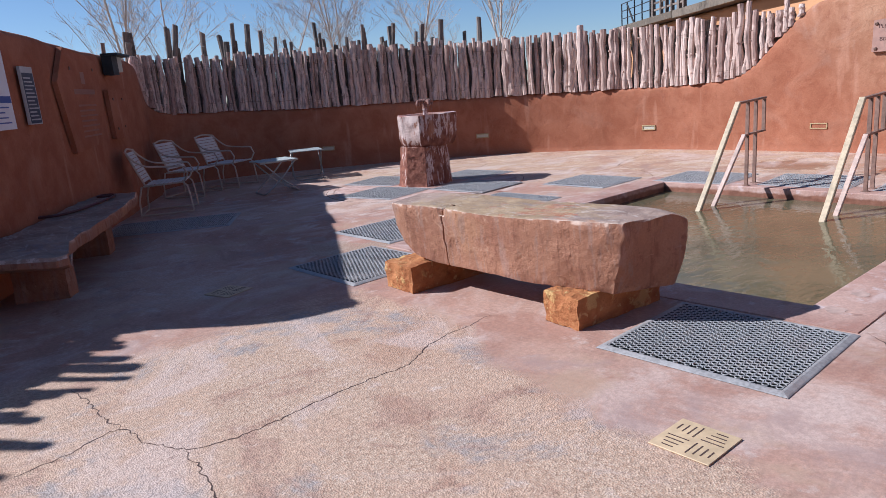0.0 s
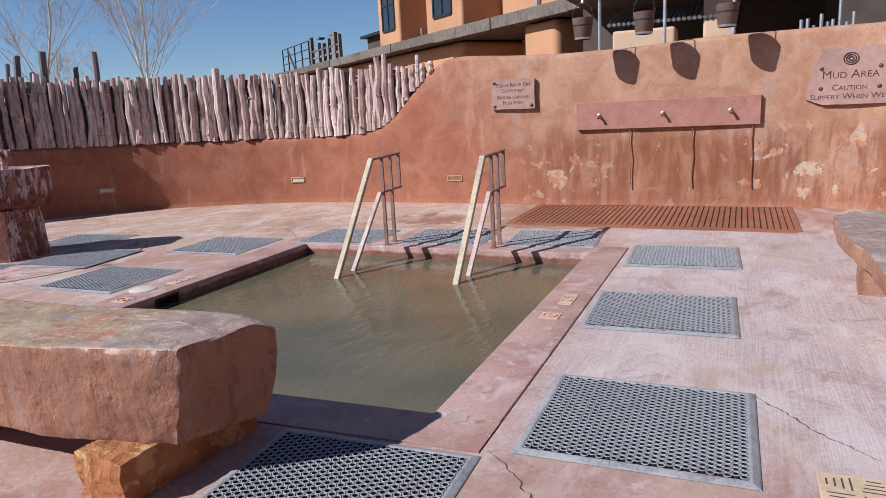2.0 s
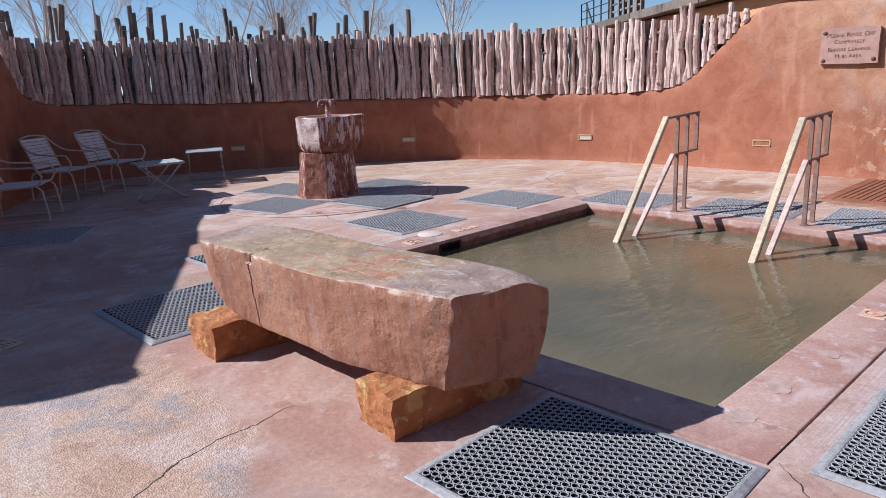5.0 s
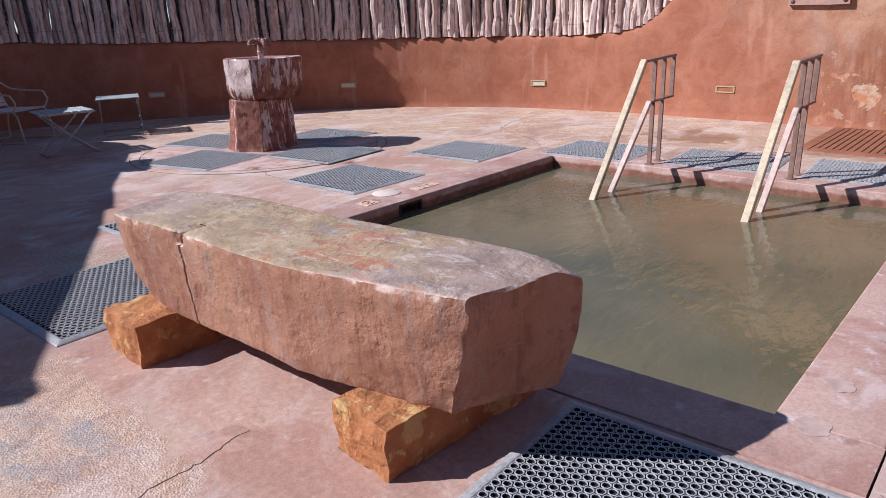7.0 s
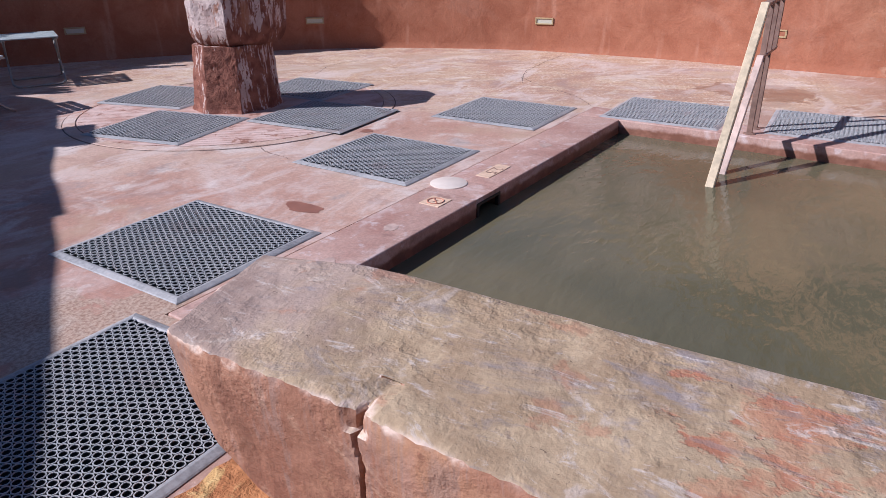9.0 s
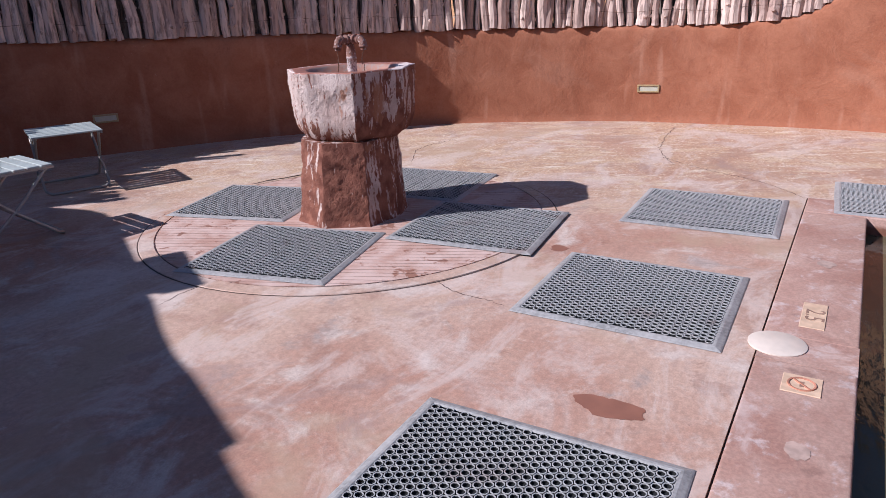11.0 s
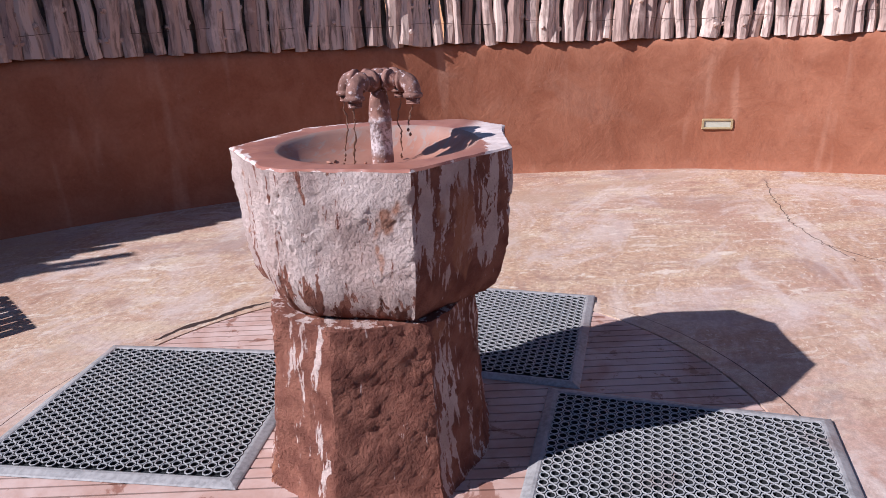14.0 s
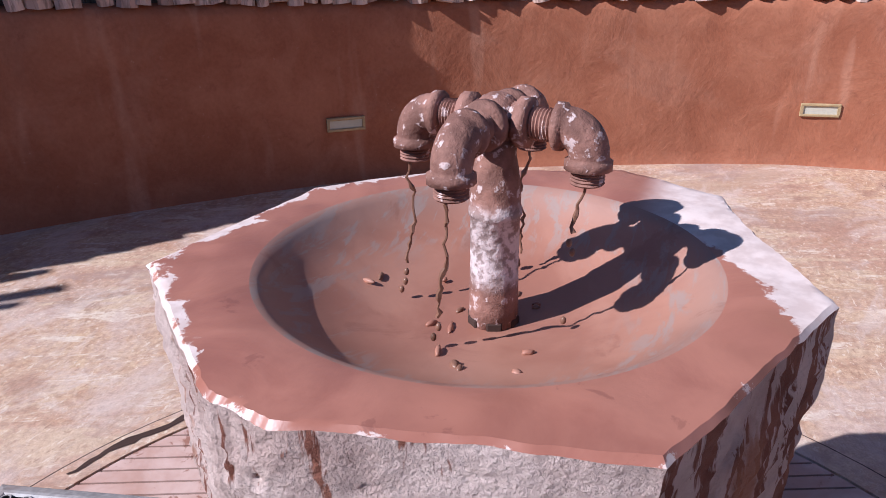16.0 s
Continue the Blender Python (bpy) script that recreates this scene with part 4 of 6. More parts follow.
for a, b, top in ((0.3, 2.9, 2.82), (3.1, 3.5, 2.5), (3.9, 5.6, 2.74), (5.8, 7.0, 2.62)):
    s = total - b
    while s < total - a:
        p, d = along(run, max(0, s))
        out = Vector((d.y, -d.x, 0))
        h = top + rnd.uniform(-0.45, 0.12)
        ob = new("stick", rnd.choice(GREY_AND_GAP_STICKS))
        ob.parent = back
        at = Vector((p[0], p[1], -0.7)) + out * rnd.uniform(0.5, 0.75) - back.matrix_basis.translation
        ob.matrix_basis = Matrix.Translation(at) @ Euler((rnd.gauss(0, 0.07), rnd.gauss(0, 0.07), rnd.uniform(0, 6.28))).to_matrix().to_4x4() @ Matrix.Diagonal((1.0, 1.0, h + 0.7, 1))
        s += rnd.choice((0.07, 0.09, 0.12, 0.22, 0.34))


# rubber mats
def mat_meshes(nx, w, h):
    rim, pitch = 0.045, 0.0343
    bm = bmesh.new()
    bw, rows = nx * pitch, int((h - 2 * rim) / (pitch * 0.87))
    step = (h - 2 * rim) / rows
    for j in range(rows):
        for i in range(nx - j % 2):
            cx = -bw / 2 + (i + 0.5 + 0.5 * (j % 2)) * pitch
            cy = -step * rows / 2 + (j + 0.5) * step
            last = None
            for r, z in ((0.0176, 0.0036), (0.0174, 0.0115), (0.0167, 0.0137), (0.0135, 0.0137), (0.0129, 0.0105), (0.0127, 0.0036)):
                ring = []
                for k in range(8):
                    a = math.pi / 4 * k
                    c, s = math.cos(a), math.sin(a)
                    ring.append(bm.verts.new((cx + r * c, cy + r * s, z)))
                if last:
                    for k in range(8):
                        bm.faces.new((last[k], last[(k + 1) % 8], ring[(k + 1) % 8], ring[k]))
                last = ring
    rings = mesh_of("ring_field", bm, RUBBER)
    bm = bmesh.new()
    prof = [(0.0, 0.001), (0.006, 0.0045), (0.03, 0.0125), (0.04, 0.0125), (0.048, 0.0075)]
    loops = []
    for o, z in prof:
        x, y = w / 2 - o, h / 2 - o
        loops.append([bm.verts.new((sx * x, sy * y, z)) for sx, sy in ((-1, -1), (1, -1), (1, 1), (-1, 1))])
    for a, b in zip(loops, loops[1:]):
        for k in range(4):
            bm.faces.new((a[k], a[(k + 1) % 4], b[(k + 1) % 4], b[k]))
    border = mesh_of("border", bm, RUBBER_RIM)
    # black sheet under the rings, stands in for shade in the holes
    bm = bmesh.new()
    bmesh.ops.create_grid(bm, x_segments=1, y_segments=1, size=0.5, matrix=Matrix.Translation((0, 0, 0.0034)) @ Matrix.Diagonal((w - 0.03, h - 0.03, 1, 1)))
    return rings, border, mesh_of("hole_shade_sheet", bm, HOLE_SHADE)


def rubber_mat(meshes, label):
    mat = thing("rubber_mat", pose(0, 0, 0), label, "mat", "rubber mats on the deck")
    for name, me in zip(("ring_field", "border", "hole_shade_sheet"), meshes):
        ob = new(name, me)
        ob.parent = mat
        if name == "ring_field":
            tagged(ob, kind="stuff")
    return mat


DRY = "square dark grey perforated rubber ring mat, dusty, on concrete"
square = mat_meshes(24, 0.914, 0.985)
first = rubber_mat(square, "square dark rubber ring mat half shaded by the stone bench")
first.matrix_basis = pose(4.165, 2.01, 0.002, 0, 0, 2)
GRATED = "dark rubber ring mat lying on the slatted fountain drain"
POOLSIDE = "square dark rubber ring mat on concrete beside the pool"
for x, y, r, lab in ((5.17, 0.94, 0.7, POOLSIDE), (6.90, 1.03, 2, POOLSIDE), (8.68, 1.02, 2.5, POOLSIDE), (9.12, 4.87, 2, POOLSIDE), (9.27, 3.60, 4, "rubber ring mat crossed by the handrail's shadow"),
                     (9.33, 2.40, 4, "rubber ring mat crossed by the handrail's shadow"), (6.77, 6.15, 1, DRY), (8.39, 6.11, 2, DRY), (5.02, 6.06, 1.5, DRY), (4.0, 5.13, 2, "square rubber ring mat half in shade beside the stone bench")):
    tagged(copy_thing(first, pose(x, y, 0.002, 0, 0, r)), lab)
for x, y, z, r in ((7.43, 7.38, 0.012, 6.5), (6.465, 8.25, 0.010, 13.5), (8.25, 8.35, 0.010, 7), (7.23, 9.29, 0.010, 15)):
    tagged(copy_thing(first, pose(x, y, z, 0, 0, r)), GRATED)
long_mat = rubber_mat(mat_meshes(24, 0.914, 1.53), "long dark rubber mat lying in shade beside the wall bench")
long_mat.matrix_basis = pose(3.72, 8.95, 0.002, 0, 0, 57)


# slatted drains
def ribbon(points, width, z, seed, step=0.02):
    pts = spline(points, step)
    bm, rows = bmesh.new(), []
    for i, p in enumerate(pts):
        d = pts[min(i + 1, len(pts) - 1)] - pts[max(i - 1, 0)]
        d = d / (np.linalg.norm(d) + 1e-9)
        j = 0.012 * noise.noise(Vector((i * 1.37, seed, 5))) + 0.016 * noise.noise(Vector((i * 0.55, seed, 0))) + 0.02 * noise.noise(Vector((i * 0.13, seed, 3)))
        w = width * (0.35 + 1.1 * abs(noise.noise(Vector((i * 0.9, seed, 9))))) * min(1, 0.25 + min(i, len(pts) - 1 - i) * 0.12)
        c = p + np.array((-d[1], d[0])) * j
        rows.append([bm.verts.new((c[0] - d[1] * w * k, c[1] + d[0] * w * k, z)) for k in (-0.5, 0.5)])
    for a, b in zip(rows, rows[1:]):
        bm.faces.new((a[0], a[1], b[1], b[0]))
    return bm


def chord_drain(cx, cy, r_in, r_out, angle, pitch):
    d = thing("fountain_drain", pose(cx, cy, 0, 0, 0, angle), "round slatted drain in concrete under the fountain", "drain", kind="structure")
    # flat dark disc painted as the shade between the slats
    part("pit", lathe([(r_in + 0.004, 0.0), (r_in + 0.004, 0.0022), (0.01, 0.0022)], 64), RECESS_SHADE, d)
    n = int(2 * r_in / pitch)
    for i in range(n):
        y0 = -r_in + (i + 0.12) * pitch
        y1 = y0 + pitch * 0.86
        half0, half1 = math.sqrt(max(0.0, r_in ** 2 - y0 ** 2)), math.sqrt(max(0.0, r_in ** 2 - y1 ** 2))
        if min(half0, half1) < 0.05:
            continue
        part("slat", prism([(-half0, y0), (half0, y0), (half1, y1), (-half1, y1)], 0.002, 0.0085), GRATE, d)
    bm = bmesh.new()
    k = 96
    loops = [[bm.verts.new((r * math.cos(2 * math.pi * i / k), r * math.sin(2 * math.pi * i / k), z)) for i in range(k)] for r, z in ((r_in + 0.012, 0.0), (r_in + 0.012, 0.0085), (r_out - 0.004, 0.0065), (r_out, 0.0))]
    for a, b in zip(loops, loops[1:]):
        for i in range(k):
            bm.faces.new((a[i], a[(i + 1) % k], b[(i + 1) % k], b[i]))
    part("ring", bm, FLOOR, d, "concrete ring round the slats", False, True)
    bm = bmesh.new()
    loops = [[bm.verts.new((r * math.cos(2 * math.pi * i / k), r * math.sin(2 * math.pi * i / k), 0.0018)) for i in range(k)] for r in (r_out - 0.002, r_out + 0.007)]
    for i in range(k):
        bm.faces.new((loops[0][i], loops[0][(i + 1) % k], loops[1][(i + 1) % k], loops[1][i]))
    part("joint", bm, JOINT, d)
    return d


fountain_ring = chord_drain(7.30, 8.36, 1.36, 1.47, -66.5, 0.052)
gap = [(7.30 + 1.425 * math.cos(radians(a)), 8.36 + 1.425 * math.sin(radians(a))) for a in range(52, 79, 3)]
# flat ribbon painted dark as the shadow of the broken ring lip
part("gap", ribbon(gap, 0.055, 0.0095, 3.1), RECESS_SHADE, fountain_ring, "dark ribbon for shade in the broken joint beside the slats", True)
shower = thing("shower_drain", pose(10.95, 1.55, 0), "long slatted drain caked with red mud below the shower wall", "drain", kind="structure")
# thin dark sheet, shade between the slats put into its colour
part("pit", box(10.15, 11.80, 0.0, 3.12, 0.0, 0.002), RECESS_SHADE, shower, "", True)
for i in range(48):
    y = 0.0 + i * 0.065
    x0 = 10.16 + 0.13 * i / 47
    part("slat", box(x0, 11.72, y + 0.012, y + 0.062, 0.0025, 0.009), GRATE_RED, shower, "", True)
for x0, x1, y0, y1 in ((10.08, 11.78, -0.06, 0.0), (10.2, 11.78, 3.13, 3.24)):
    part("edge", box(x0, x1, y0, y1, 0.0, 0.009, 0.002, 1), GRATE_RED, shower, "", True)
part("sill", prism([(9.98, 0.0), (10.15, 0.0), (10.30, 3.12), (10.13, 3.12)], 0.0, 0.008), GRATE_RED, shower, "", True)


def floor_drain(m, s, label):
    d = thing("floor_drain", m, label, "drain", "small floor drains")
    part("plate", box(-s / 2, s / 2, -s / 2, s / 2, 0.0, 0.006, 0.002, 1), CAST, d)
    for qx in (-1, 1):
        for qy in (-1, 1):
            for k in range(4):
                o = (k + 0.7) * s * 0.105
                ln = s * 0.40 - o * 0.55
                if (qx * qy) > 0:
                    b = box(qx * s * 0.235 - ln / 2, qx * s * 0.235 + ln / 2, qy * o - s * 0.012, qy * o + s * 0.012, 0.004, 0.0068)
                else:
                    b = box(qx * o - s * 0.012, qx * o + s * 0.012, qy * s * 0.235 - ln / 2, qy * s * 0.235 + ln / 2, 0.004, 0.0068)
                part("slot", b, JOINT, d)
    return d


floor_drain(pose(3.16, 1.61, 0.001, 0, 0, 0), 0.255, "tan cast floor drain with slots in four directions")
floor_drain(pose(2.89, 5.37, 0.001, 0, 0, 20), 0.26, "tan cast floor drain lying in shade")
floor_drain(pose(4.80, 0.12, 0.001, 0, 0, 0), 0.255, "tan cast floor drain beside the rubber mat")


# cracks and stains of the deck
CRACKS = [[(1.11, 3.47), (1.34, 3.51), (1.57, 3.58), (1.63, 3.36), (1.73, 3.14), (1.98, 3.07), (2.34, 3.10), (2.61, 3.12), (2.89, 3.11), (3.19, 3.25), (3.51, 3.29), (3.73, 3.32)],
          [(1.73, 3.14), (1.71, 3.02), (1.69, 2.75), (1.6, 2.4)], [(1.54, 4.28), (1.56, 3.90), (1.58, 3.57)], [(10.0, 6.85), (9.67, 6.43), (9.42, 5.99), (9.24, 5.76), (8.98, 5.54)],
          [(6.50, 7.17), (6.41, 7.0), (6.35, 6.68)], [(4.70, 1.53), (4.60, 1.41), (4.50, 1.32), (4.36, 1.2), (4.2, 0.9)], [(5.64, 0.48), (5.5, 0.36), (5.3, 0.22), (5.1, 0.0)],
          [(5.55, 8.3), (5.72, 8.32), (5.89, 8.31)], [(8.9, 8.9), (9.5, 9.2), (10.1, 9.1)], [(11.55, 7.07), (10.8, 7.0), (10.25, 6.9), (9.67, 6.63)]]
for i, c in enumerate(CRACKS):
    part("crack", ribbon(c, 0.009, 0.0012, i * 4.7), JOINT, floor)


def blot(cx, cy, rx, ry, seed, z=0.0015):
    bm = bmesh.new()
    ring = []
    for k in range(40):
        a = 2 * math.pi * k / 40
        f = 1 + 0.4 * noise.noise(Vector((math.cos(a) * 1.4, math.sin(a) * 1.4, seed))) + 0.16 * noise.noise(Vector((math.cos(a) * 5, math.sin(a) * 5, seed)))
        ring.append(bm.verts.new((cx + rx * f * math.cos(a), cy + ry * f * math.sin(a), z)))
    bm.faces.new(ring)
    return bm


for i, (x, y, rx, ry) in enumerate(((5.72, 5.93, 0.07, 0.12), (7.25, 6.75, 0.06, 0.05))):
    part("mud_stain", blot(x, y, rx, ry, i * 3.3), WET, floor)
for i, (x, y, r) in enumerate(((4.96, 1.77, 0.05), (5.32, 1.76, 0.045), (5.85, 1.71, 0.03), (6.34, 1.69, 0.03), (7.76, 1.71, 0.03), (5.74, 5.31, 0.04), (5.22, 5.30, 0.05), (7.61, 5.33, 0.04), (4.80, 5.20, 0.045))):
    part("chip", blot(x, y, r * 1.3, r, i * 2.1, 0.0065), CHIP, pool, "", True)
part("lid_plate", lathe([(0.118, 0.0), (0.118, 0.005), (0.113, 0.0075), (0.004, 0.008)], 32, at=(6.51, 5.455, 0.003)), LID, pool, "round cream skimmer lid", True, True)


def coping_marks(x, y, bx, by, turn, label):
    """A depth tile at x, y and a prohibition tile at bx, by."""
    marker = thing("depth_marker", pose(x, y, 0.005), label, "tile", "depth tiles in the coping")
    part("tile", box(x - 0.145, x + 0.145, y - 0.052, y + 0.052, 0.004, 0.009, 0.002, 1), TILE, marker, "", True)
    letters("2.5", 0.115, marker, pose(x, y, 0.0095, 0, 0, turn), TILE_INK)
    ban = thing("no_diving_marker", pose(bx, by, 0.005), "cream tile with a red round prohibition mark in the coping", "tile", "prohibition tiles in the coping")
    part("tile", box(bx - 0.072, bx + 0.072, by - 0.07, by + 0.07, 0.004, 0.009, 0.002, 1), TILE, ban, "", True)
    bm = tube([(bx + 0.048 * math.cos(a), by + 0.048 * math.sin(a), 0.0095) for a in np.linspace(0, 2 * math.pi, 25)], 0.005, 4, caps=False)
    part("ring", bm, TILE_RED, ban, "", True)
    part("bar", tube([(bx - 0.032, by - 0.032, 0.0095), (bx + 0.032, by + 0.032, 0.0095)], 0.005, 4), TILE_RED, ban, "", True)
    part("figure_mark", box(bx - 0.02, bx + 0.02, by - 0.007, by + 0.007, 0.009, 0.0105), TILE_INK, ban, "", True)


coping_marks(7.05, 1.715, 6.62, 1.745, 0, "cream depth marker tile set in the pool coping")
coping_marks(6.87, 5.34, 6.19, 5.335, 180, "cream depth marker tile beside the skimmer lid")


# stone bench beside the pool
def bench_slab():
    """Slab lofted along y from its far end to its near end."""
    bm, rings = bmesh.new(), []
    ys = sorted(set(np.round(np.concatenate([np.linspace(4.56, 2.40, 120), np.linspace(3.94, 3.82, 20)]), 4)), reverse=True)
    n = 150
    for y in ys:
        t = (4.56 - y) / 2.16
        xf = np.interp(t, [0, 0.06, 0.3, 0.62, 0.93, 1], [3.85, 3.84, 3.86, 3.875, 3.975, 4.01])
        xb = np.interp(t, [0, 0.13, 0.5, 0.8, 1], [4.26, 4.36, 4.43, 4.465, 4.475])
        yf = np.interp(y, [2.40, 3.0, 4.2, 4.56], [2.53, 3.02, 4.19, 4.44])
        zt = 0.61 + 0.006 * math.sin(t * 9)
        zb = np.interp(t, [0, 0.06, 0.14, 0.22, 0.3, 0.5, 0.7, 0.9, 1.0], [0.43, 0.31, 0.228, 0.203, 0.198, 0.197, 0.188, 0.180, 0.178])
        ring = []
        for k in range(n):
            a = 2 * math.pi * (k + 0.5) / n
            c, s = math.cos(a), math.sin(a)
            f = (abs(c) ** 40 + abs(s) ** 40) ** (-1 / 40)
            u, v = f * c, f * s
            x = (xf + xb) / 2 + u * (xb - xf) / 2
            z = (zt + zb) / 2 + v * (zt - zb) / 2
            near = max(0.0, t - 0.88) / 0.12
            x += 0.03 * u * (1 - v) * 0.5 * (-1 if u < 0 else -1.2 - 1.1 * near)
            if u > 0.55 and v > 0.3:
                # worn back corner of the near end
                cut = near * near * (u - 0.55) / 0.45 * (v - 0.3) / 0.7
                x -= 0.020 * cut
                z -= 0.040 * cut
            q = Vector((x, yf + (y - yf) * (u + 1) / 2, z))
            q.y += (0.105 * (1 - 0.5 * (u + 1) / 2) * (1 - v) / 2 - 0.022 * (1 - v * v)) * max(0.0, t - 0.6) / 0.4
            amp = 0.0055 if v < 0.9 else 0.0022
            q += noise.noise_vector(q * 3.0) * amp * 1.4 + noise.noise_vector(q * 11.0) * amp * 0.7 + noise.noise_vector(q * 31.0) * amp * 0.32
            if u < -0.55 and v > 0.80:
                q.x += (0.012 * abs(noise.noise(Vector((y * 6, 0, 2)))) + 0.014 * abs(noise.noise(Vector((y * 19, z * 30, 7)))) + 0.008 * noise.noise(Vector((y * 55, z * 60, 3)))) * (v - 0.80) / 0.20
            crack = 3.895 - 0.035 * (0.61 - z) + 0.03 * noise.noise(Vector((z * 8, 0, 1)))
            if u < -0.6:
                q.x += 0.03 * max(0.0, 1 - abs(q.y - crack) / (0.004 + 0.014 * max(0.0, z - 0.3)))
                if v > 0.7:
                    q.x += 0.02 * max(0.0, 1 - abs(q.y - crack) / 0.04)
                    q.z -= 0.010 * max(0.0, 1 - abs(q.y - crack) / 0.04)
            ring.append(bm.verts.new(q))
        rings.append(ring)
    for a, b in zip(rings, rings[1:]):
        for k in range(n):
            bm.faces.new((a[k], a[(k + 1) % n], b[(k + 1) % n], b[k]))
    for ring, sgn in ((rings[0], 1), (rings[-1], -1)):
        cen = sum((v.co for v in ring), Vector()) / n
        last = ring
        for f, o in (((0.96, 0.006), (0.82, 0.014), (0.5, 0.022), (0.2, 0.024)) if sgn > 0 else ((0.975, 0.004), (0.93, 0.002), (0.8, 0.006), (0.6, 0.004), (0.3, 0.006))):
            nxt = []
            for v in ring:
                q = cen + (v.co - cen) * f + Vector((0, sgn * o, 0))
                q += noise.noise_vector(q * 8) * 0.012 + noise.noise_vector(q * 24) * 0.005
                nxt.append(bm.verts.new(q))
            for k in range(n):
                bm.faces.new((last[k], last[(k + 1) % n], nxt[(k + 1) % n], nxt[k]))
            last = nxt
        bm.faces.new(last)
    return bm


bench = thing("stone_bench", pose(4.15, 3.5, 0), "red sandstone slab bench on two ochre stone blocks", "bench")
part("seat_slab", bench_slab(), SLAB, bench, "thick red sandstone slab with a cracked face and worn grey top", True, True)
bm = hewn(0.78, 0.33, 0.205, 0.014, 26, 3.0, 0.045, 0.8)
bm.transform(pose(4.10, 4.23, 0.0, 0, 0, -3))
part("foot", bm, OCHRE, bench, "rough ochre sandstone block", True, True)
bm = hewn(0.74, 0.28, 0.190, 0.012, 26, 8.0, 0.04, 0.8)
bm.transform(pose(4.21, 2.82, 0.0, 0, 0, -4))
part("foot", bm, OCHRE, bench, "rough ochre sandstone block", True, True)


# mud fountain
def ring_points(corners, sub):
    out = []
    for (x0, y0), (x1, y1) in zip(corners, corners[1:] + corners[:1]):
        out += [(x0 + (x1 - x0) * k / sub, y0 + (y1 - y0) * k / sub) for k in range(sub)]
    return out


BX, BY, BZ = 7.565, 8.455, 1.0
RIM = [(7.374, 8.87), (7.16, 8.60), (7.148, 8.515), (7.219, 8.18), (7.567, 8.02), (7.802, 8.125), (7.93, 8.155), (8.02, 8.337), (7.89, 8.66), (7.722, 8.825)]


def fountain_bowl():
    bm, rings = bmesh.new(), []
    outline = ring_points(RIM, 26)
    levels = [(0.70, 0.548), (0.80, 0.558), (0.875, 0.585), (0.92, 0.62), (0.945, 0.66)] + [(0.965 + 0.037 * (k / 13), 0.69 + 0.307 * k / 13) for k in np.arange(0, 13.01, 0.5)]
    for f, z in levels:
        ring = []
        for x, y in outline:
            q = Vector((BX + (x - BX) * f, BY + (y - BY) * f, z))
            o = Vector((x - BX, y - BY, 0)).normalized()
            k = np.interp(z, [0.94, 0.985, 0.997], [1.0, 0.55, 0.35])
            q += o * k * (0.014 * noise.noise(q * 7) + 0.003 * noise.noise(q * 22) + 0.004 * noise.noise(q * 50) + 0.007 * noise.noise(q * 95))
            q.z += 0.003 * noise.noise(q * 20)
            ring.append(bm.verts.new(q))
        rings.append(ring)
    n = len(outline)
    for a, b in zip(rings, rings[1:]):
        for k in range(n):
            bm.faces.new((a[k], a[(k + 1) % n], b[(k + 1) % n], b[k]))
    bm.faces.new(rings[0][::-1])
    top = [v.co.copy() for v in rings[-1]]
    return bm, top


fountain = thing("mud_fountain", pose(7.5, 8.44, 0), "carved stone mud fountain with chalky bowl on a red stone pedestal", "fountain")
bm, rim_top = fountain_bowl()
bowl = part("bowl", bm, BOWL, fountain, "rough stone bowl crusted white with red mud runs", True, True)
IN_R = 0.302
bm = bmesh.new()
n = len(rim_top)
inward = bm.verts.layers.float.new("inward")
outer = [bm.verts.new(q) for q in rim_top]
last = outer
for f in (0.94, 0.86, 0.75, 0.62, 0.5, 0.25, 0.0):
    ring = []
    for q in rim_top:
        o = Vector((q.x - BX, q.y - BY, 0))
        edge = Vector((BX, BY, BZ)) + o.normalized() * (IN_R + 0.012)
        p = edge.lerp(Vector((q.x, q.y, BZ + 0.002)), f)
        p.z = BZ - 0.001 if f == 0 else BZ + 0.003 + 0.003 * noise.noise(p * 14)
        v = bm.verts.new(p)
        v[inward] = (p - q).length
        ring.append(v)
    for k in range(n):
        bm.faces.new((last[k], last[(k + 1) % n], ring[(k + 1) % n], ring[k]))
    last = ring
part("rim", bm, MUD, bowl, "flat rim smeared with wet red mud", True, True)
bm = bmesh.new()
last = [bm.verts.new(v) for v in [Vector((BX, BY, BZ - 0.001)) + (Vector((q.x - BX, q.y - BY, 0)).normalized() * (IN_R + 0.012)) for q in rim_top]]
for r, z in ((1.01, -0.004), (0.98, -0.012), (0.90, -0.033), (0.80, -0.053), (0.62, -0.076), (0.40, -0.092), (0.15, -0.096)):
    ring = [bm.verts.new(Vector((BX, BY, BZ + z)) + Vector((q.x - BX, q.y - BY, 0)).normalized() * IN_R * r) for q in rim_top]
    for k in range(n):
        bm.faces.new((last[k], last[(k + 1) % n], ring[(k + 1) % n], ring[k]))
    last = ring
bm.faces.new(last)
part("basin", bm, BASIN, bowl, "shallow round basin coated with mud slurry", True, "all")

PED = [(7.16, 8.68), (7.09, 8.42), (7.25, 8.15), (7.53, 8.11), (7.78, 8.20), (7.90, 8.42), (7.84, 8.66), (7.62, 8.80), (7.34, 8.80)]
bm, rings = bmesh.new(), []
outline = ring_points(PED, 18)
cx, cy = 7.50, 8.45
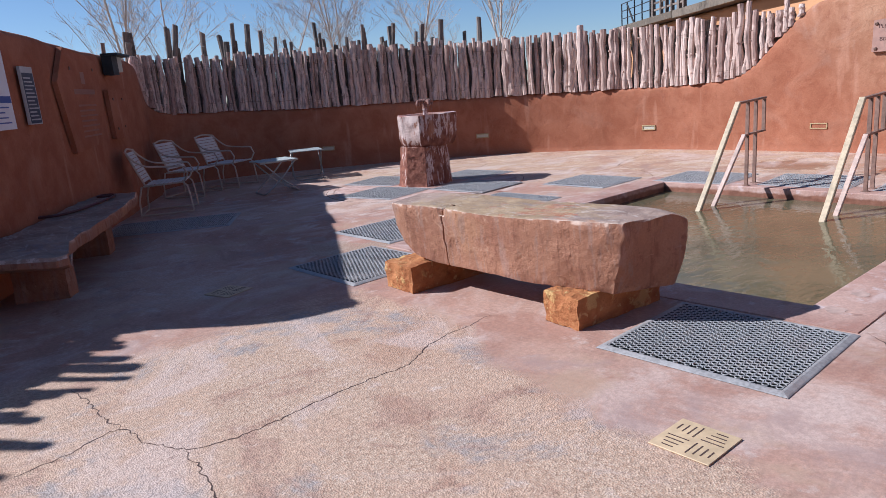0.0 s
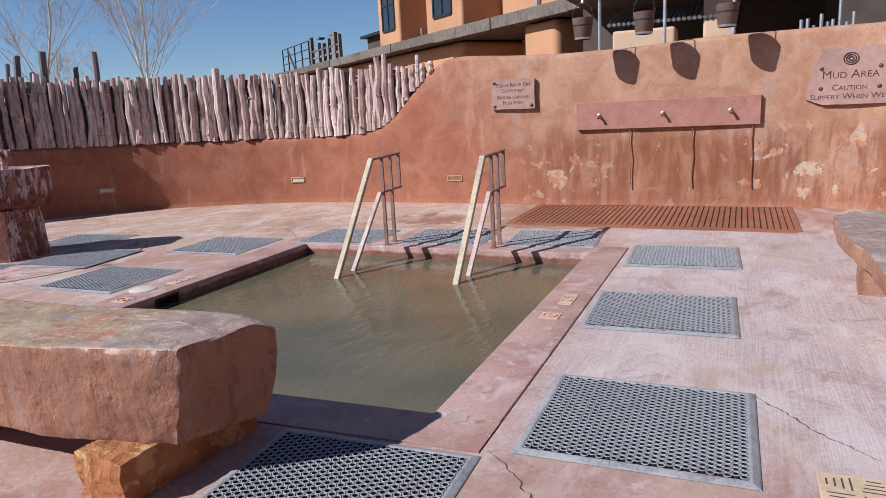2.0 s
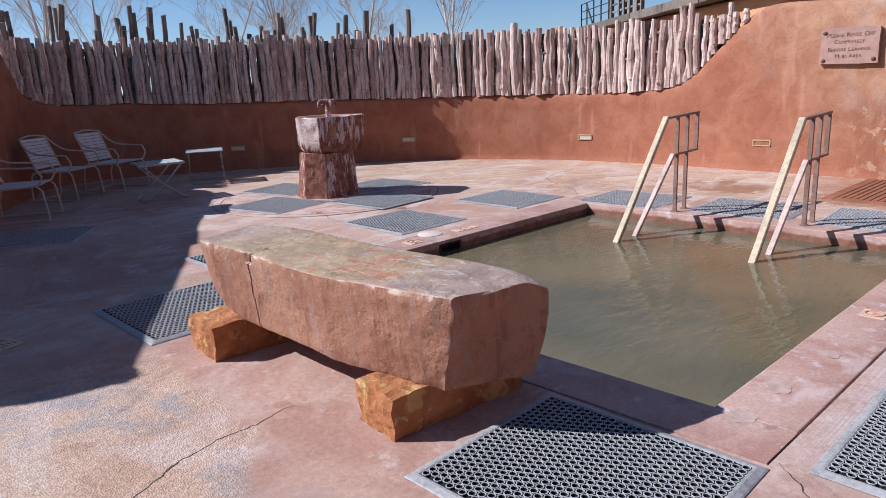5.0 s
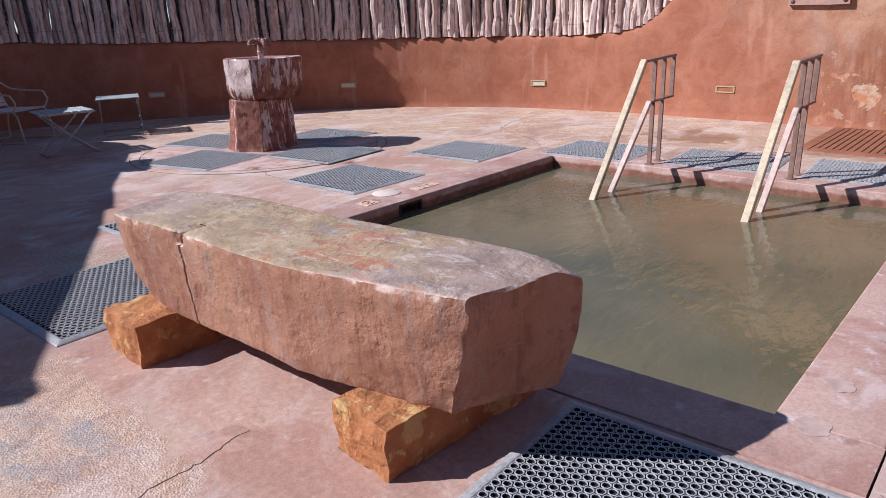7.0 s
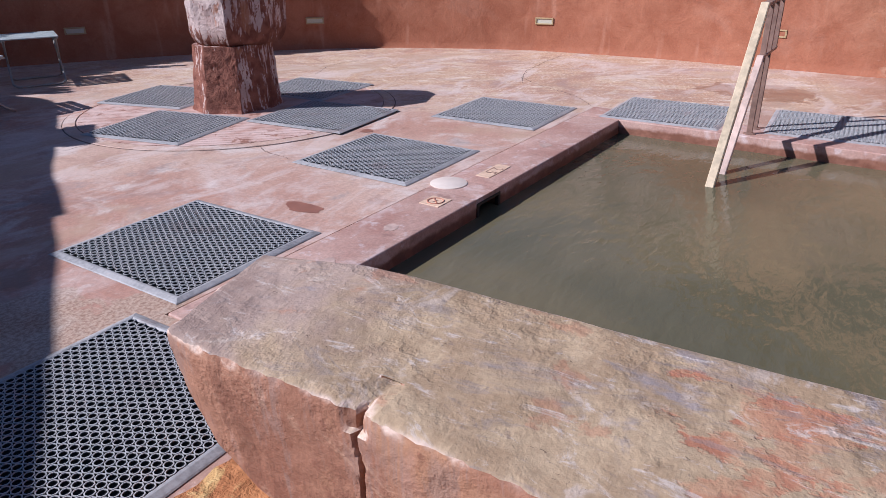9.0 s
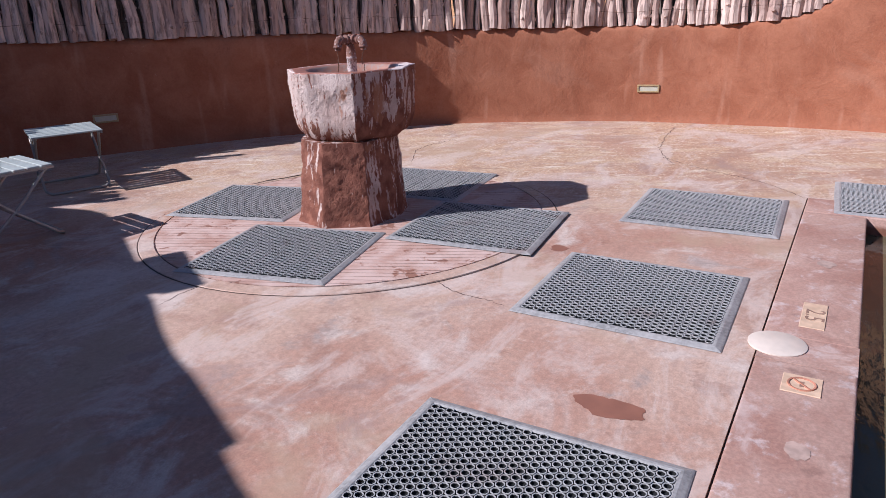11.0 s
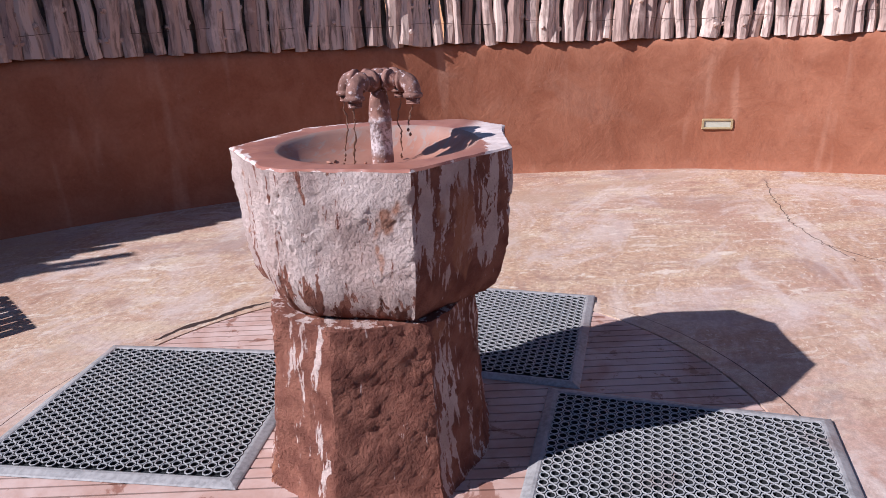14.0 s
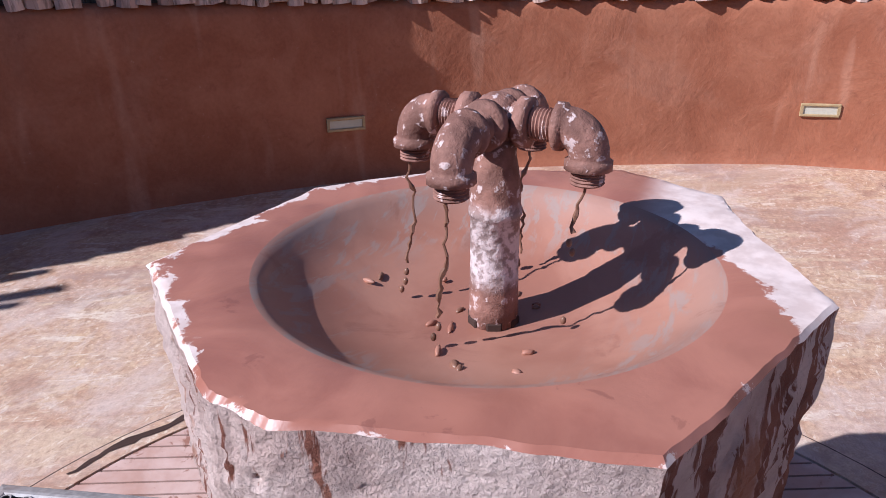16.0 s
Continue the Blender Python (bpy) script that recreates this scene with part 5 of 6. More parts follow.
for k in range(37):
    z = 0.56 * k / 36
    f = np.interp(z, [0, 0.05, 0.2, 0.5, 0.56], [1.06, 1.0, 0.965, 0.905, 0.90])
    ring = []
    for x, y in outline:
        q = Vector((cx + 0.03 * z + (x - cx) * f, cy + (y - cy) * f, z))
        o = Vector((x - cx, y - cy, 0)).normalized()
        q += o * (0.010 * noise.noise(q * 9 + Vector((5, 0, 0))) + 0.004 * noise.noise(q * 26) + 0.006 * noise.noise(q * 55) + 0.006 * noise.noise(q * 100))
        ring.append(bm.verts.new(q))
    rings.append(ring)
n = len(outline)
for a, b in zip(rings, rings[1:]):
    for k in range(n):
        bm.faces.new((a[k], a[(k + 1) % n], b[(k + 1) % n], b[k]))
bm.faces.new(rings[-1])
part("pedestal", bm, PEDESTAL, fountain, "many-sided red stone pedestal with white streaks", True, True)

# spout: a riser with a four-way cross and elbows
spout = part("riser", tube([(7.565, 8.44, z) for z in (0.895, 0.93, 0.99, 1.058, 1.06, 1.068, 1.07, 1.09, 1.115, 1.14, 1.17)], [0.036, 0.035, 0.0335, 0.0335, 0.036, 0.036, 0.034, 0.034, 0.031, 0.026, 0.027], 20), PIPE, fountain, "mud-caked iron riser pipe", True, "all")
CZ = 1.182
C, CROSS = Vector((7.565, 8.44, CZ)), radians(-7)
bm = bmesh.new()
bmesh.ops.create_uvsphere(bm, u_segments=16, v_segments=10, radius=0.034, matrix=Matrix.Translation(C))
for a in range(4):
    d = Vector((math.cos(a * math.pi / 2 + CROSS), math.sin(a * math.pi / 2 + CROSS), 0))
    tube([C, C + d * 0.030, C + d * 0.032, C + d * 0.046, C + d * 0.048], [0.024, 0.024, 0.031, 0.031, 0.022], 16, bm)
part("cross_fitting", bm, PIPE, spout, "", True, "all")
for a in range(4):
    d = Vector((math.cos(a * math.pi / 2 + CROSS), math.sin(a * math.pi / 2 + CROSS), 0))
    bm, pts, rad = bmesh.new(), [], []
    for k in range(17):
        pts.append(C + d * (0.044 + 0.036 * k / 16))
        rad.append(0.0185 + (0.0022 if k % 2 else 0))
    tube(pts, rad, 14, bm)
    part("threaded_nipple", bm, PIPE, spout, "", True, True)
    e0 = C + d * 0.077
    pts, rad = [e0, e0 + d * 0.003, e0 + d * 0.012, e0 + d * 0.014], [0.022, 0.029, 0.029, 0.0248]
    for k in range(1, 9):
        t = math.pi / 2 * k / 8
        pts.append(e0 + d * (0.014 + 0.031 * math.sin(t)) + Vector((0, 0, -0.031 * (1 - math.cos(t)))))
        rad.append(0.0248)
    p = pts[-1]
    pts += [p + Vector((0, 0, z)) for z in (-0.003, -0.005, -0.015, -0.017)]
    rad += [0.0248, 0.0295, 0.0295, 0.020]
    part("elbow", tube(pts, rad, 16), PIPE, spout, "", True, "all")
    q = pts[-1]
    bm, tip, rr = bmesh.new(), [], []
    for k in range(11):
        tip.append(q + Vector((0, 0, 0.004 - 0.0021 * k)))
        rr.append(0.0195 + (0.002 if k % 2 else 0))
    tube(tip, rr, 14, bm)
    part("nozzle", bm, PIPE, spout, "", True, True)
    rnd = random.Random(a)
    z, line, rr = q.z - 0.02, [], []
    x, y = rnd.uniform(-0.008, 0.008), rnd.uniform(-0.008, 0.008)
    while z > 0.925:
        line.append(Vector((q.x + x, q.y + y, z)))
        rr.append(0.0017 + 0.0030 * rnd.random() ** 3)
        x += rnd.uniform(-0.004, 0.004)
        y += rnd.uniform(-0.004, 0.004)
        z -= 0.007
    cut = int(len(line) * (0.92, 0.80, 0.86, 0.35)[a])
    part("drip", tube(line[:cut], rr[:cut], 6), DRIP, spout, "thin drip of brown mud water", True, True)
    for k in (cut + 1, cut + 3, len(line) - 1):
        if k < len(line):
            bm = bmesh.new()
            bmesh.ops.create_icosphere(bm, subdivisions=2, radius=0.0042, matrix=Matrix.Translation(line[k]) @ Matrix.Diagonal((1, 1, 1.4, 1)))
            part("drop", bm, DRIP, spout, "", True, True)


for k in range(6):
    a = radians(60 * k + 200)
    p = Vector((7.565 + 0.0335 * math.cos(a), 8.44 + 0.0335 * math.sin(a), 0.908))
    b = box(-0.003, 0.003, -0.011, 0.011, -0.007, 0.007, 0.002, 1)
    b.transform(Matrix.Translation(p) @ Euler((0, 0, a)).to_matrix().to_4x4())
    # solid dark block, coloured as the shade inside a slot
    part("outlet_slot", b, RECESS_SHADE, spout, "dark block for the shade in an outlet slot", True)
rnd = random.Random(8)
for k in range(16):
    a, r = rnd.uniform(0, 6.28), rnd.uniform(0.05, 0.20)
    x, y = 7.565 + r * math.cos(a), 8.44 + r * math.sin(a)
    z = BZ - 0.097 + 0.024 * (r / 0.2) ** 2
    b = bmesh.new()
    bmesh.ops.create_icosphere(b, subdivisions=2, radius=1.0)
    w, l = rnd.uniform(0.003, 0.006), rnd.uniform(0.005, 0.015)
    for v in b.verts:
        f = 1 + 0.5 * noise.noise(v.co * 2 + Vector((k, 0, 0)))
        v.co = Vector((v.co.x * l * f, v.co.y * w * f, v.co.z * 0.004))
    b.transform(pose(x, y, z, 0, 0, rnd.uniform(0, 180)))
    part("splash", b, (DRIP, BASIN, BASIN)[k % 3], bowl, "", True, "all")


fountain.matrix_basis = Matrix.Translation((-0.15, -0.08, 0)) @ fountain.matrix_basis @ Matrix.Diagonal((1, 1, 1.033, 1))


# pool handrails
def flat_bar(a, b, w, t, bm=None, side=Vector((0, 1, 0))):
    """Bar of width w (across side) and thickness t from a to b."""
    a, b = Vector(a), Vector(b)
    d = (b - a).normalized()
    up = d.cross(side).normalized()
    made = bmesh.new()
    vs = [[made.verts.new(p + side * sx * w / 2 + up * su * t / 2) for sx, su in ((-1, -1), (1, -1), (1, 1), (-1, 1))] for p in (a, b)]
    for k in range(4):
        made.faces.new((vs[0][k], vs[0][(k + 1) % 4], vs[1][(k + 1) % 4], vs[1][k]))
    made.faces.new(vs[0][::-1])
    made.faces.new(vs[1])
    bmesh.ops.bevel(made, geom=made.edges[:], offset=min(w, t) * 0.15, segments=1, affect="EDGES")
    return join(bm, made) if bm else made


def handrail(y, x, label):
    r = thing("handrail", pose(x, y, 0), label, "handrail", "pool handrails")
    part("sloping_rail", flat_bar((-0.20, 0, 0.975), (-1.20, 0, -0.32), 0.058, 0.042), RAIL_PAINT, r, "cream rail with flaking paint")
    part("sloping_rail", flat_bar((-0.05, 0, 0.60), (-0.92, 0, -0.32), 0.048, 0.032), RAIL_BARE, r, "worn pinkish steel rail")
    part("top_rail", flat_bar((-0.21, 0, 0.965), (0.43, 0, 0.985), 0.055, 0.022), RAIL_STEEL, r)
    part("middle_rail", flat_bar((-0.06, 0, 0.595), (0.43, 0, 0.605), 0.05, 0.02), RAIL_STEEL, r)
    for px, z0 in ((0.02, 0.0), (0.215, 0.0), (0.42, 0.60)):
        part("post", flat_bar((px, 0, z0), (px, 0, 0.97), 0.042, 0.020, side=Vector((0, 1, 0))), RAIL_STEEL, r)
    for px in (0.02, 0.215):
        part("base_plate", lathe([(0.045, 0.004), (0.045, 0.010), (0.02, 0.016)], 16, at=(px, 0, 0)), RAIL_STEEL, r)
    return r


handrail(4.14, 8.70, "cream and brown steel pool handrail standing in muddy water")
handrail(2.90, 8.74, "cream steel pool handrail with rust-flecked paint")


# bench of stone slabs along the left wall, and the one at the right
def wall_bench(name, outline, z, thick, legs, label, seed):
    cx = sum(p[0] for p in outline) / len(outline)
    cy = sum(p[1] for p in outline) / len(outline)
    b = thing(name, pose(cx, cy, 0), label, "bench")
    pts = spline(outline + [outline[0]], 0.09)[:-1]
    bm, rings = bmesh.new(), []
    for f, zz in ((0.0, -thick), (0.97, -thick), (1.0, -thick * 0.7), (1.0, -thick * 0.25), (0.985, 0.0), (0.6, 0.004), (0.0, 0.004)):
        ring = []
        for p in pts:
            q = Vector((cx + (p[0] - cx) * max(f, 0.02), cy + (p[1] - cy) * max(f, 0.02), z + zz))
            q += noise.noise_vector(q * 4 + Vector((seed, 0, 0))) * 0.016 * f + noise.noise_vector(q * 14) * 0.007 * f
            ring.append(bm.verts.new(q))
        rings.append(ring)
    n = len(pts)
    for a, c in zip(rings, rings[1:]):
        for k in range(n):
            bm.faces.new((a[k], a[(k + 1) % n], c[(k + 1) % n], c[k]))
    bm.faces.new(rings[0][::-1])
    bm.faces.new(rings[-1])
    part("seat_slab", bm, SLAB, b, "", True, True)
    for i, (x, y, sx, sy, r) in enumerate(legs):
        bm = hewn(sx, sy, z - thick + 0.02, 0.014, 6, seed + i, 0.07, 0.5)
        bm.transform(pose(x, y, 0, 0, 0, r))
        part("foot", bm, SLAB, b, "", True, True)
    return b


wall_bench("wall_bench", [(3.42, 9.12), (3.16, 8.42), (2.60, 7.28), (2.02, 6.22), (1.90, 5.70), (1.62, 5.86), (1.30, 6.30), (1.66, 7.0), (2.11, 7.78), (2.52, 8.50), (3.0, 9.28)], 0.47, 0.10,
           [(1.86, 6.55, 0.42, 0.20, -30), (2.56, 8.05, 0.42, 0.22, -30)], "red sandstone slab bench in shade along the adobe wall", 2.0)
wall_bench("wall_bench", [(8.35, -0.14), (7.6, -0.10), (6.9, -0.16), (6.2, -0.20), (5.9, -0.45), (6.3, -0.80), (7.2, -0.86), (8.3, -0.78), (8.62, -0.42)], 0.47, 0.12,
           [(6.6, -0.48, 0.26, 0.42, 4), (7.75, -0.48, 0.26, 0.45, -3)], "sunlit sandstone slab bench on stone blocks", 6.0)
hose = spline([(2.05, 7.9, 0), (2.35, 7.85, 0), (2.75, 8.3, 0), (3.05, 8.75, 0), (3.1, 8.95, 0), (2.98, 9.02, 0), (2.92, 8.9, 0), (3.06, 8.86, 0)], 0.04)
solo("garden_hose", tube([(p[0], p[1], 0.492) for p in hose], 0.013, 8), HOSE, "thin dark red hose lying on the wall bench", "hose", smooth=True)


# patio chairs and folding tables
def bent(points, r=0.011, step=0.03):
    return tube([tuple(p) for p in spline(points, step)], r, 8)


def patio_chair(m, label):
    c = thing("patio_chair", m @ Matrix.Diagonal((1.11, 1.11, 1.11, 1)), label, "chair", "patio chairs against the wall")
    for s in (-1, 1):
        y = 0.27 * s
        part("side_frame", bent([(-0.36, y * 0.86, 0.80), (-0.31, y, 0.72), (-0.16, y * 1.08, 0.615), (0.10, y * 1.1, 0.585), (0.27, y * 1.08, 0.57), (0.315, y * 1.05, 0.48), (0.27, y, 0.395), (0.1, y, 0.375), (-0.22, y, 0.37)]), CHAIR_FRAME, c)
        part("front_leg", bent([(0.24, y, 0.385), (0.29, y, 0.33), (0.31, y, 0.15), (0.32, y, 0.02)]), CHAIR_FRAME, c)
        part("sled_runner", bent([(0.32, y, 0.012), (0.0, y, 0.011), (-0.30, y, 0.012)]), CHAIR_FRAME, c)
        part("back_leg", bent([(-0.30, y, 0.012), (-0.29, y, 0.2), (-0.24, y, 0.37)]), CHAIR_FRAME, c)
        part("back_post", bent([(-0.20, y * 0.86, 0.37), (-0.29, y * 0.86, 0.60), (-0.37, y * 0.86, 0.81)]), CHAIR_FRAME, c)
    part("top_bar", bent([(-0.365, -0.235, 0.80), (-0.385, 0, 0.825), (-0.365, 0.235, 0.80)]), CHAIR_FRAME, c)
    part("front_bar", bent([(0.25, -0.27, 0.385), (0.25, 0, 0.385), (0.25, 0.27, 0.385)]), CHAIR_FRAME, c)
    part("runner_bar", bent([(-0.30, -0.27, 0.012), (-0.30, 0, 0.012), (-0.30, 0.27, 0.012)]), CHAIR_FRAME, c)
    for k in range(9):
        x = -0.19 + k * 0.052
        part("seat_strap", box(x, x + 0.044, -0.27, 0.27, 0.383, 0.389, 0.002, 1), STRAP, c)
    for k in range(9):
        t = k / 9
        x, z = -0.215 - 0.15 * t, 0.415 + 0.375 * t
        b = box(-0.003, 0.003, -0.24, 0.24, 0, 0.038)
        b.transform(pose(x, 0, z, 0, -22, 0))
        part("back_strap", b, STRAP, c)
    return c


patio_chair(pose(4.13, 10.22, 0.0, 0, 0, -27), "cream tube-steel patio chair with white vinyl straps beside the wall")
patio_chair(pose(5.00, 11.60, 0.0, 0, 0, -50), "cream tube-steel patio chair with white vinyl straps, in shade")
patio_chair(pose(5.80, 11.95, 0.0, 0, 0, -56), "cream tube-steel patio chair with white vinyl straps, in shade")


def folding_table(m, label):
    c = thing("folding_table", m @ Matrix.Diagonal((1.2, 1.2, 1.15, 1)), label, "table", "folding side tables")
    for s in (-1, 1):
        part("leg_frame", bent([(0.24 * s, -0.20, 0.43), (0.20 * s, -0.205, 0.41), (0.02 * s, -0.21, 0.22), (-0.20 * s, -0.21, 0.03), (-0.235 * s, -0.18, 0.011), (-0.24 * s, 0, 0.011), (-0.235 * s, 0.18, 0.011), (-0.20 * s, 0.21, 0.03), (0.02 * s, 0.21, 0.22), (0.20 * s, 0.205, 0.41), (0.24 * s, 0.20, 0.43)], 0.010), TABLE_LEG, c)
    for k in range(7):
        x = -0.25 + k * 0.072
        part("slat", box(x, x + 0.06, -0.23, 0.23, 0.432, 0.444, 0.003, 1), TABLE_GREY, c)
    for y in (-0.225, 0.213):
        part("edge_bar", box(-0.255, 0.25, y, y + 0.012, 0.418, 0.432), TABLE_LEG, c)
    return c


folding_table(pose(5.83, 10.25, 0.0, 0, 0, -8), "folding side table with grey slats, half in shade")
folding_table(pose(6.98, 11.30, 0.0, 0, 0, 66), "folding side table with grey slats before the wall")


# lights set in the wall
def face_pose(x, y, z, nx, ny):
    """x along the wall, y up, z out of the wall."""
    out = Vector((nx, ny, 0)).normalized()
    up = Vector((0, 0, 1))
    side = up.cross(out)
    return Matrix(((side.x, up.x, out.x, x), (side.y, up.y, out.y, y), (side.z, up.z, out.z, z), (0, 0, 0, 1)))


def wall_at(x, y):
    """Nearest place of the wall's inner face, and its inward direction."""
    best = min(((p[0] - x) ** 2 + (p[1] - y) ** 2, i) for i, p in enumerate(WALL_FINE))[1]
    p, q = WALL_FINE[max(0, best - 2)], WALL_FINE[min(len(WALL_FINE) - 1, best + 2)]
    d = (q - p) / np.linalg.norm((q - p)[:2])
    return WALL_FINE[best][0], WALL_FINE[best][1], -d[1], d[0]


WALL_FINE = spline(WALL, 0.03)


def wall_light(x, y, z, label):
    wx, wy, nx, ny = wall_at(x, y)
    c = thing("wall_light", face_pose(wx, wy, z, nx, ny), label, "light", "lights set in the wall")
    bm = bmesh.new()
    for a in (-1, 1):
        box(-0.125, 0.125, a * 0.036 - 0.009, a * 0.036 + 0.009, -0.06, 0.016, 0.004, 1, bm)
        box(a * 0.116 - 0.009, a * 0.116 + 0.009, -0.028, 0.028, -0.06, 0.014, bm=bm)
    part("frame", bm, LAMP_FRAME, c)
    part("lens", box(-0.108, 0.108, -0.028, 0.028, -0.06, 0.004), LENS, c)
    return c


for x, y in ((11.84, 7.46), (11.91, 4.59), (10.43, 10.32), (8.06, 12.31)):
    wall_light(x, y, 0.385, "small louvred light set flush in the adobe wall")


# signs and shower board on the right wall
def rock_sign(name, x, y, z, w, h, lines, label, outline=None, thick=0.03):
    wx, wy, nx, ny = wall_at(x, y)
    m = face_pose(wx, wy, z, nx, ny) @ pose(0, 0, 0.008)
    s = thing(name, m, label, "sign")
    outline = outline or [(-0.5, -0.47), (0.5, -0.5), (0.49, 0.1), (0.5, 0.45), (0.1, 0.5), (-0.48, 0.48)]
    pts = []
    for (a, b), (c, d) in zip(outline, outline[1:] + outline[:1]):
        pts += [((a + (c - a) * k / 6) * w + 0.006 * noise.noise(Vector((a * 9 + k, b * 9, 3))), (b + (d - b) * k / 6) * h + 0.006 * noise.noise(Vector((a * 9, b * 9 + k, 8)))) for k in range(6)]
    part("plate", prism(pts, -0.02, thick), SIGN_STONE, s)
    for text, size, dx, dy, width in lines:
        letters(text, size, s, m @ pose(dx, dy, thick + 0.0005), LETTER, width=width)
    return s, m, thick


def bolts(s, m, thick, places):
    for x, y in places:
        part("bolt", lathe([(0.024, thick), (0.024, thick + 0.006), (0.012, thick + 0.014)], 12, at=(x, y, 0)), BOLT, s)


s, m, th = rock_sign("rinse_sign", 11.83, 3.62, 1.605, 0.66, 0.44, [("Please Rinse Off", 0.078, 0.01, 0.125, 0.53), ("Completely", 0.07, 0, 0.045, 0.34), ("Before Leaving", 0.07, 0, -0.045, 0.47), ("Mud Area", 0.07, 0, -0.125, 0.30)],
                     "pink stone sign with engraved rinse-off notice bolted to wall")
bolts(s, m, th, ((-0.28, 0.16), (-0.28, -0.17), (0.28, -0.17)))
s, m, th = rock_sign("mud_area_sign", 11.73, -0.60, 1.585, 0.92, 0.66, [("Mud Area", 0.135, 0.0, 0.02, 0.58), ("Caution", 0.10, 0, -0.13, 0.36), ("Slippery When Wet", 0.09, 0, -0.235, 0.82)],
                     "large pink stone sign reading mud area, caution slippery", [(-0.5, -0.38), (-0.3, -0.49), (0.5, -0.5), (0.46, 0.0), (0.5, 0.42), (0.4, 0.5), (-0.33, 0.5), (-0.44, 0.1)])
bolts(s, m, th, ((-0.30, 0.10), (-0.30, -0.13), (0.30, 0.10), (0.30, -0.13)))
for r in (0.075, 0.05, 0.025):
    part("spiral_mark", tube([(r * math.cos(a), 0.20 + r * 0.9 * math.sin(a), th + 0.001) for a in np.linspace(0, 2 * math.pi, 25)], 0.008, 5, caps=False), LETTER, s)

wx, wy, nx, ny = wall_at(11.83, 1.52)
m = face_pose(wx, wy, 1.24, nx, ny)
board = thing("shower_board", m, "mud-red painted board with three shower spouts on wall", "shower")
part("plank", box(-1.17, 1.17, -0.185, 0.185, -0.03, 0.045, 0.006, 1), MUD_BOARD, board)
for x in (-0.85, -0.01, 0.82):
    sp = part("spout", tube([(x, 0.0, 0.04), (x, 0.0, 0.085), (x, -0.008, 0.115), (x, -0.028, 0.135)], 0.018, 12), BRASS, board, "short brass spout")
    part("flange", lathe([(0.034, 0.045), (0.034, 0.05), (0.02, 0.056)], 14, at=(x, 0, 0)), BRASS, sp)
rnd = random.Random(4)
for k in range(34):
    x, y = rnd.uniform(-1.12, 1.12), rnd.uniform(-0.16, 0.16)
    part("pock", box(x - 0.005, x + 0.005, y - 0.004, y + 0.004, 0.044, 0.0462), LETTER, board)
for x in (-0.42, 0.38, 1.1):
    part("drain_pipe", tube([(x - 0.02, -0.19, 0.016), (x - 0.030, -0.35, 0.018), (x - 0.008, -0.6, 0.018), (x - 0.022, -0.82, 0.02), (x - 0.01, -1.0, 0.02)], 0.007, 6), GRATE_RED, board, "thin pipe stained by mud")


# wooden buckets on hooked poles behind the wall
def bucket(y, y_pole, label):
    b = thing("hanging_bucket", pose(11.4, y, 2.235), label, "bucket", "buckets hanging over the shower wall")
    part("pail", lathe([(0.095, 0.0), (0.105, 0.02), (0.135, 0.26), (0.137, 0.27), (0.128, 0.27), (0.098, 0.03)], 20), BUCKET_WOOD, b, "", False, True)
    part("hoop", lathe([(0.122, 0.165), (0.126, 0.168), (0.127, 0.182), (0.123, 0.185)], 20), DARK_METAL, b)
    part("bottom_band", lathe([(0.096, 0.0), (0.102, 0.002), (0.107, 0.028), (0.10, 0.03)], 20), GALVANISED, b)
    part("bail", bent([(0, -0.135, 0.255), (0, -0.115, 0.38), (0, -0.03, 0.455), (0, 0.03, 0.455), (0, 0.115, 0.38), (0, 0.135, 0.255)], 0.006), DARK_METAL, b)
    p = thing("hook_pole", pose(11.98, y_pole, 2.0), "grey steel pole hooked over a hanging bucket", "pole", "poles holding buckets")
    part("pole", bent([(11.98, y_pole, 0.0), (11.98, y_pole, 1.6), (11.98, y_pole, 2.75), (11.93, y_pole, 2.92), (11.75, (y + y_pole) / 2, 3.0), (11.5, y, 2.93), (11.42, y, 2.80), (11.4, y, 2.69)], 0.022, 0.05), GALVANISED, p, "", True)
    return b


for y, yp in ((2.50, 2.39), (1.73, 1.54), (0.765, 0.70)):
    bucket(y, yp, "dark wooden bucket with galvanised base hanging from a hook")


# notices on the left wall: u along the wall from its first bend
A, U = Vector((2.085, 7.78, 0)), Vector((0.5, 0.866, 0))
OUT = Vector((0.866, -0.5, 0))


def left_box(u0, u1, z0, z1, d0, d1):
    bm = bmesh.new()
    for d in (d0, d1):
        for u, z in ((u0, z0), (u1, z0), (u1, z1), (u0, z1)):
            p = A + U * u + OUT * d
            bm.verts.new((p.x, p.y, z))
    v = bm.verts[:]
    for f in ((0, 1, 2, 3), (4, 5, 6, 7), (0, 1, 5, 4), (1, 2, 6, 5), (2, 3, 7, 6), (3, 0, 4, 7)):
        bm.faces.new([v[k] for k in f])
    return bm


def at_u(u, z):
    p = A + U * u
    return pose(p.x, p.y, z)


poster = thing("white_notice", at_u(-0.25, 1.7), "large white paper notice with blue band on the wall", "notice")
part("sheet", left_box(-0.62, -0.03, 1.345, 2.04, 0.0, 0.028), PAPER, poster, "", True)
part("blue_band", left_box(-0.61, -0.04, 1.58, 1.64, 0.02, 0.030), BLUE, poster, "", True)
for k in range(4):
    part("text_bar", left_box(-0.50, -0.12 - 0.05 * (k % 3), 1.40 + 0.045 * k, 1.412 + 0.045 * k, 0.02, 0.030), BLUE, poster, "", True)
part("heading_bar", left_box(-0.55, -0.1, 1.92, 1.96, 0.02, 0.030), NAVY, poster, "", True)
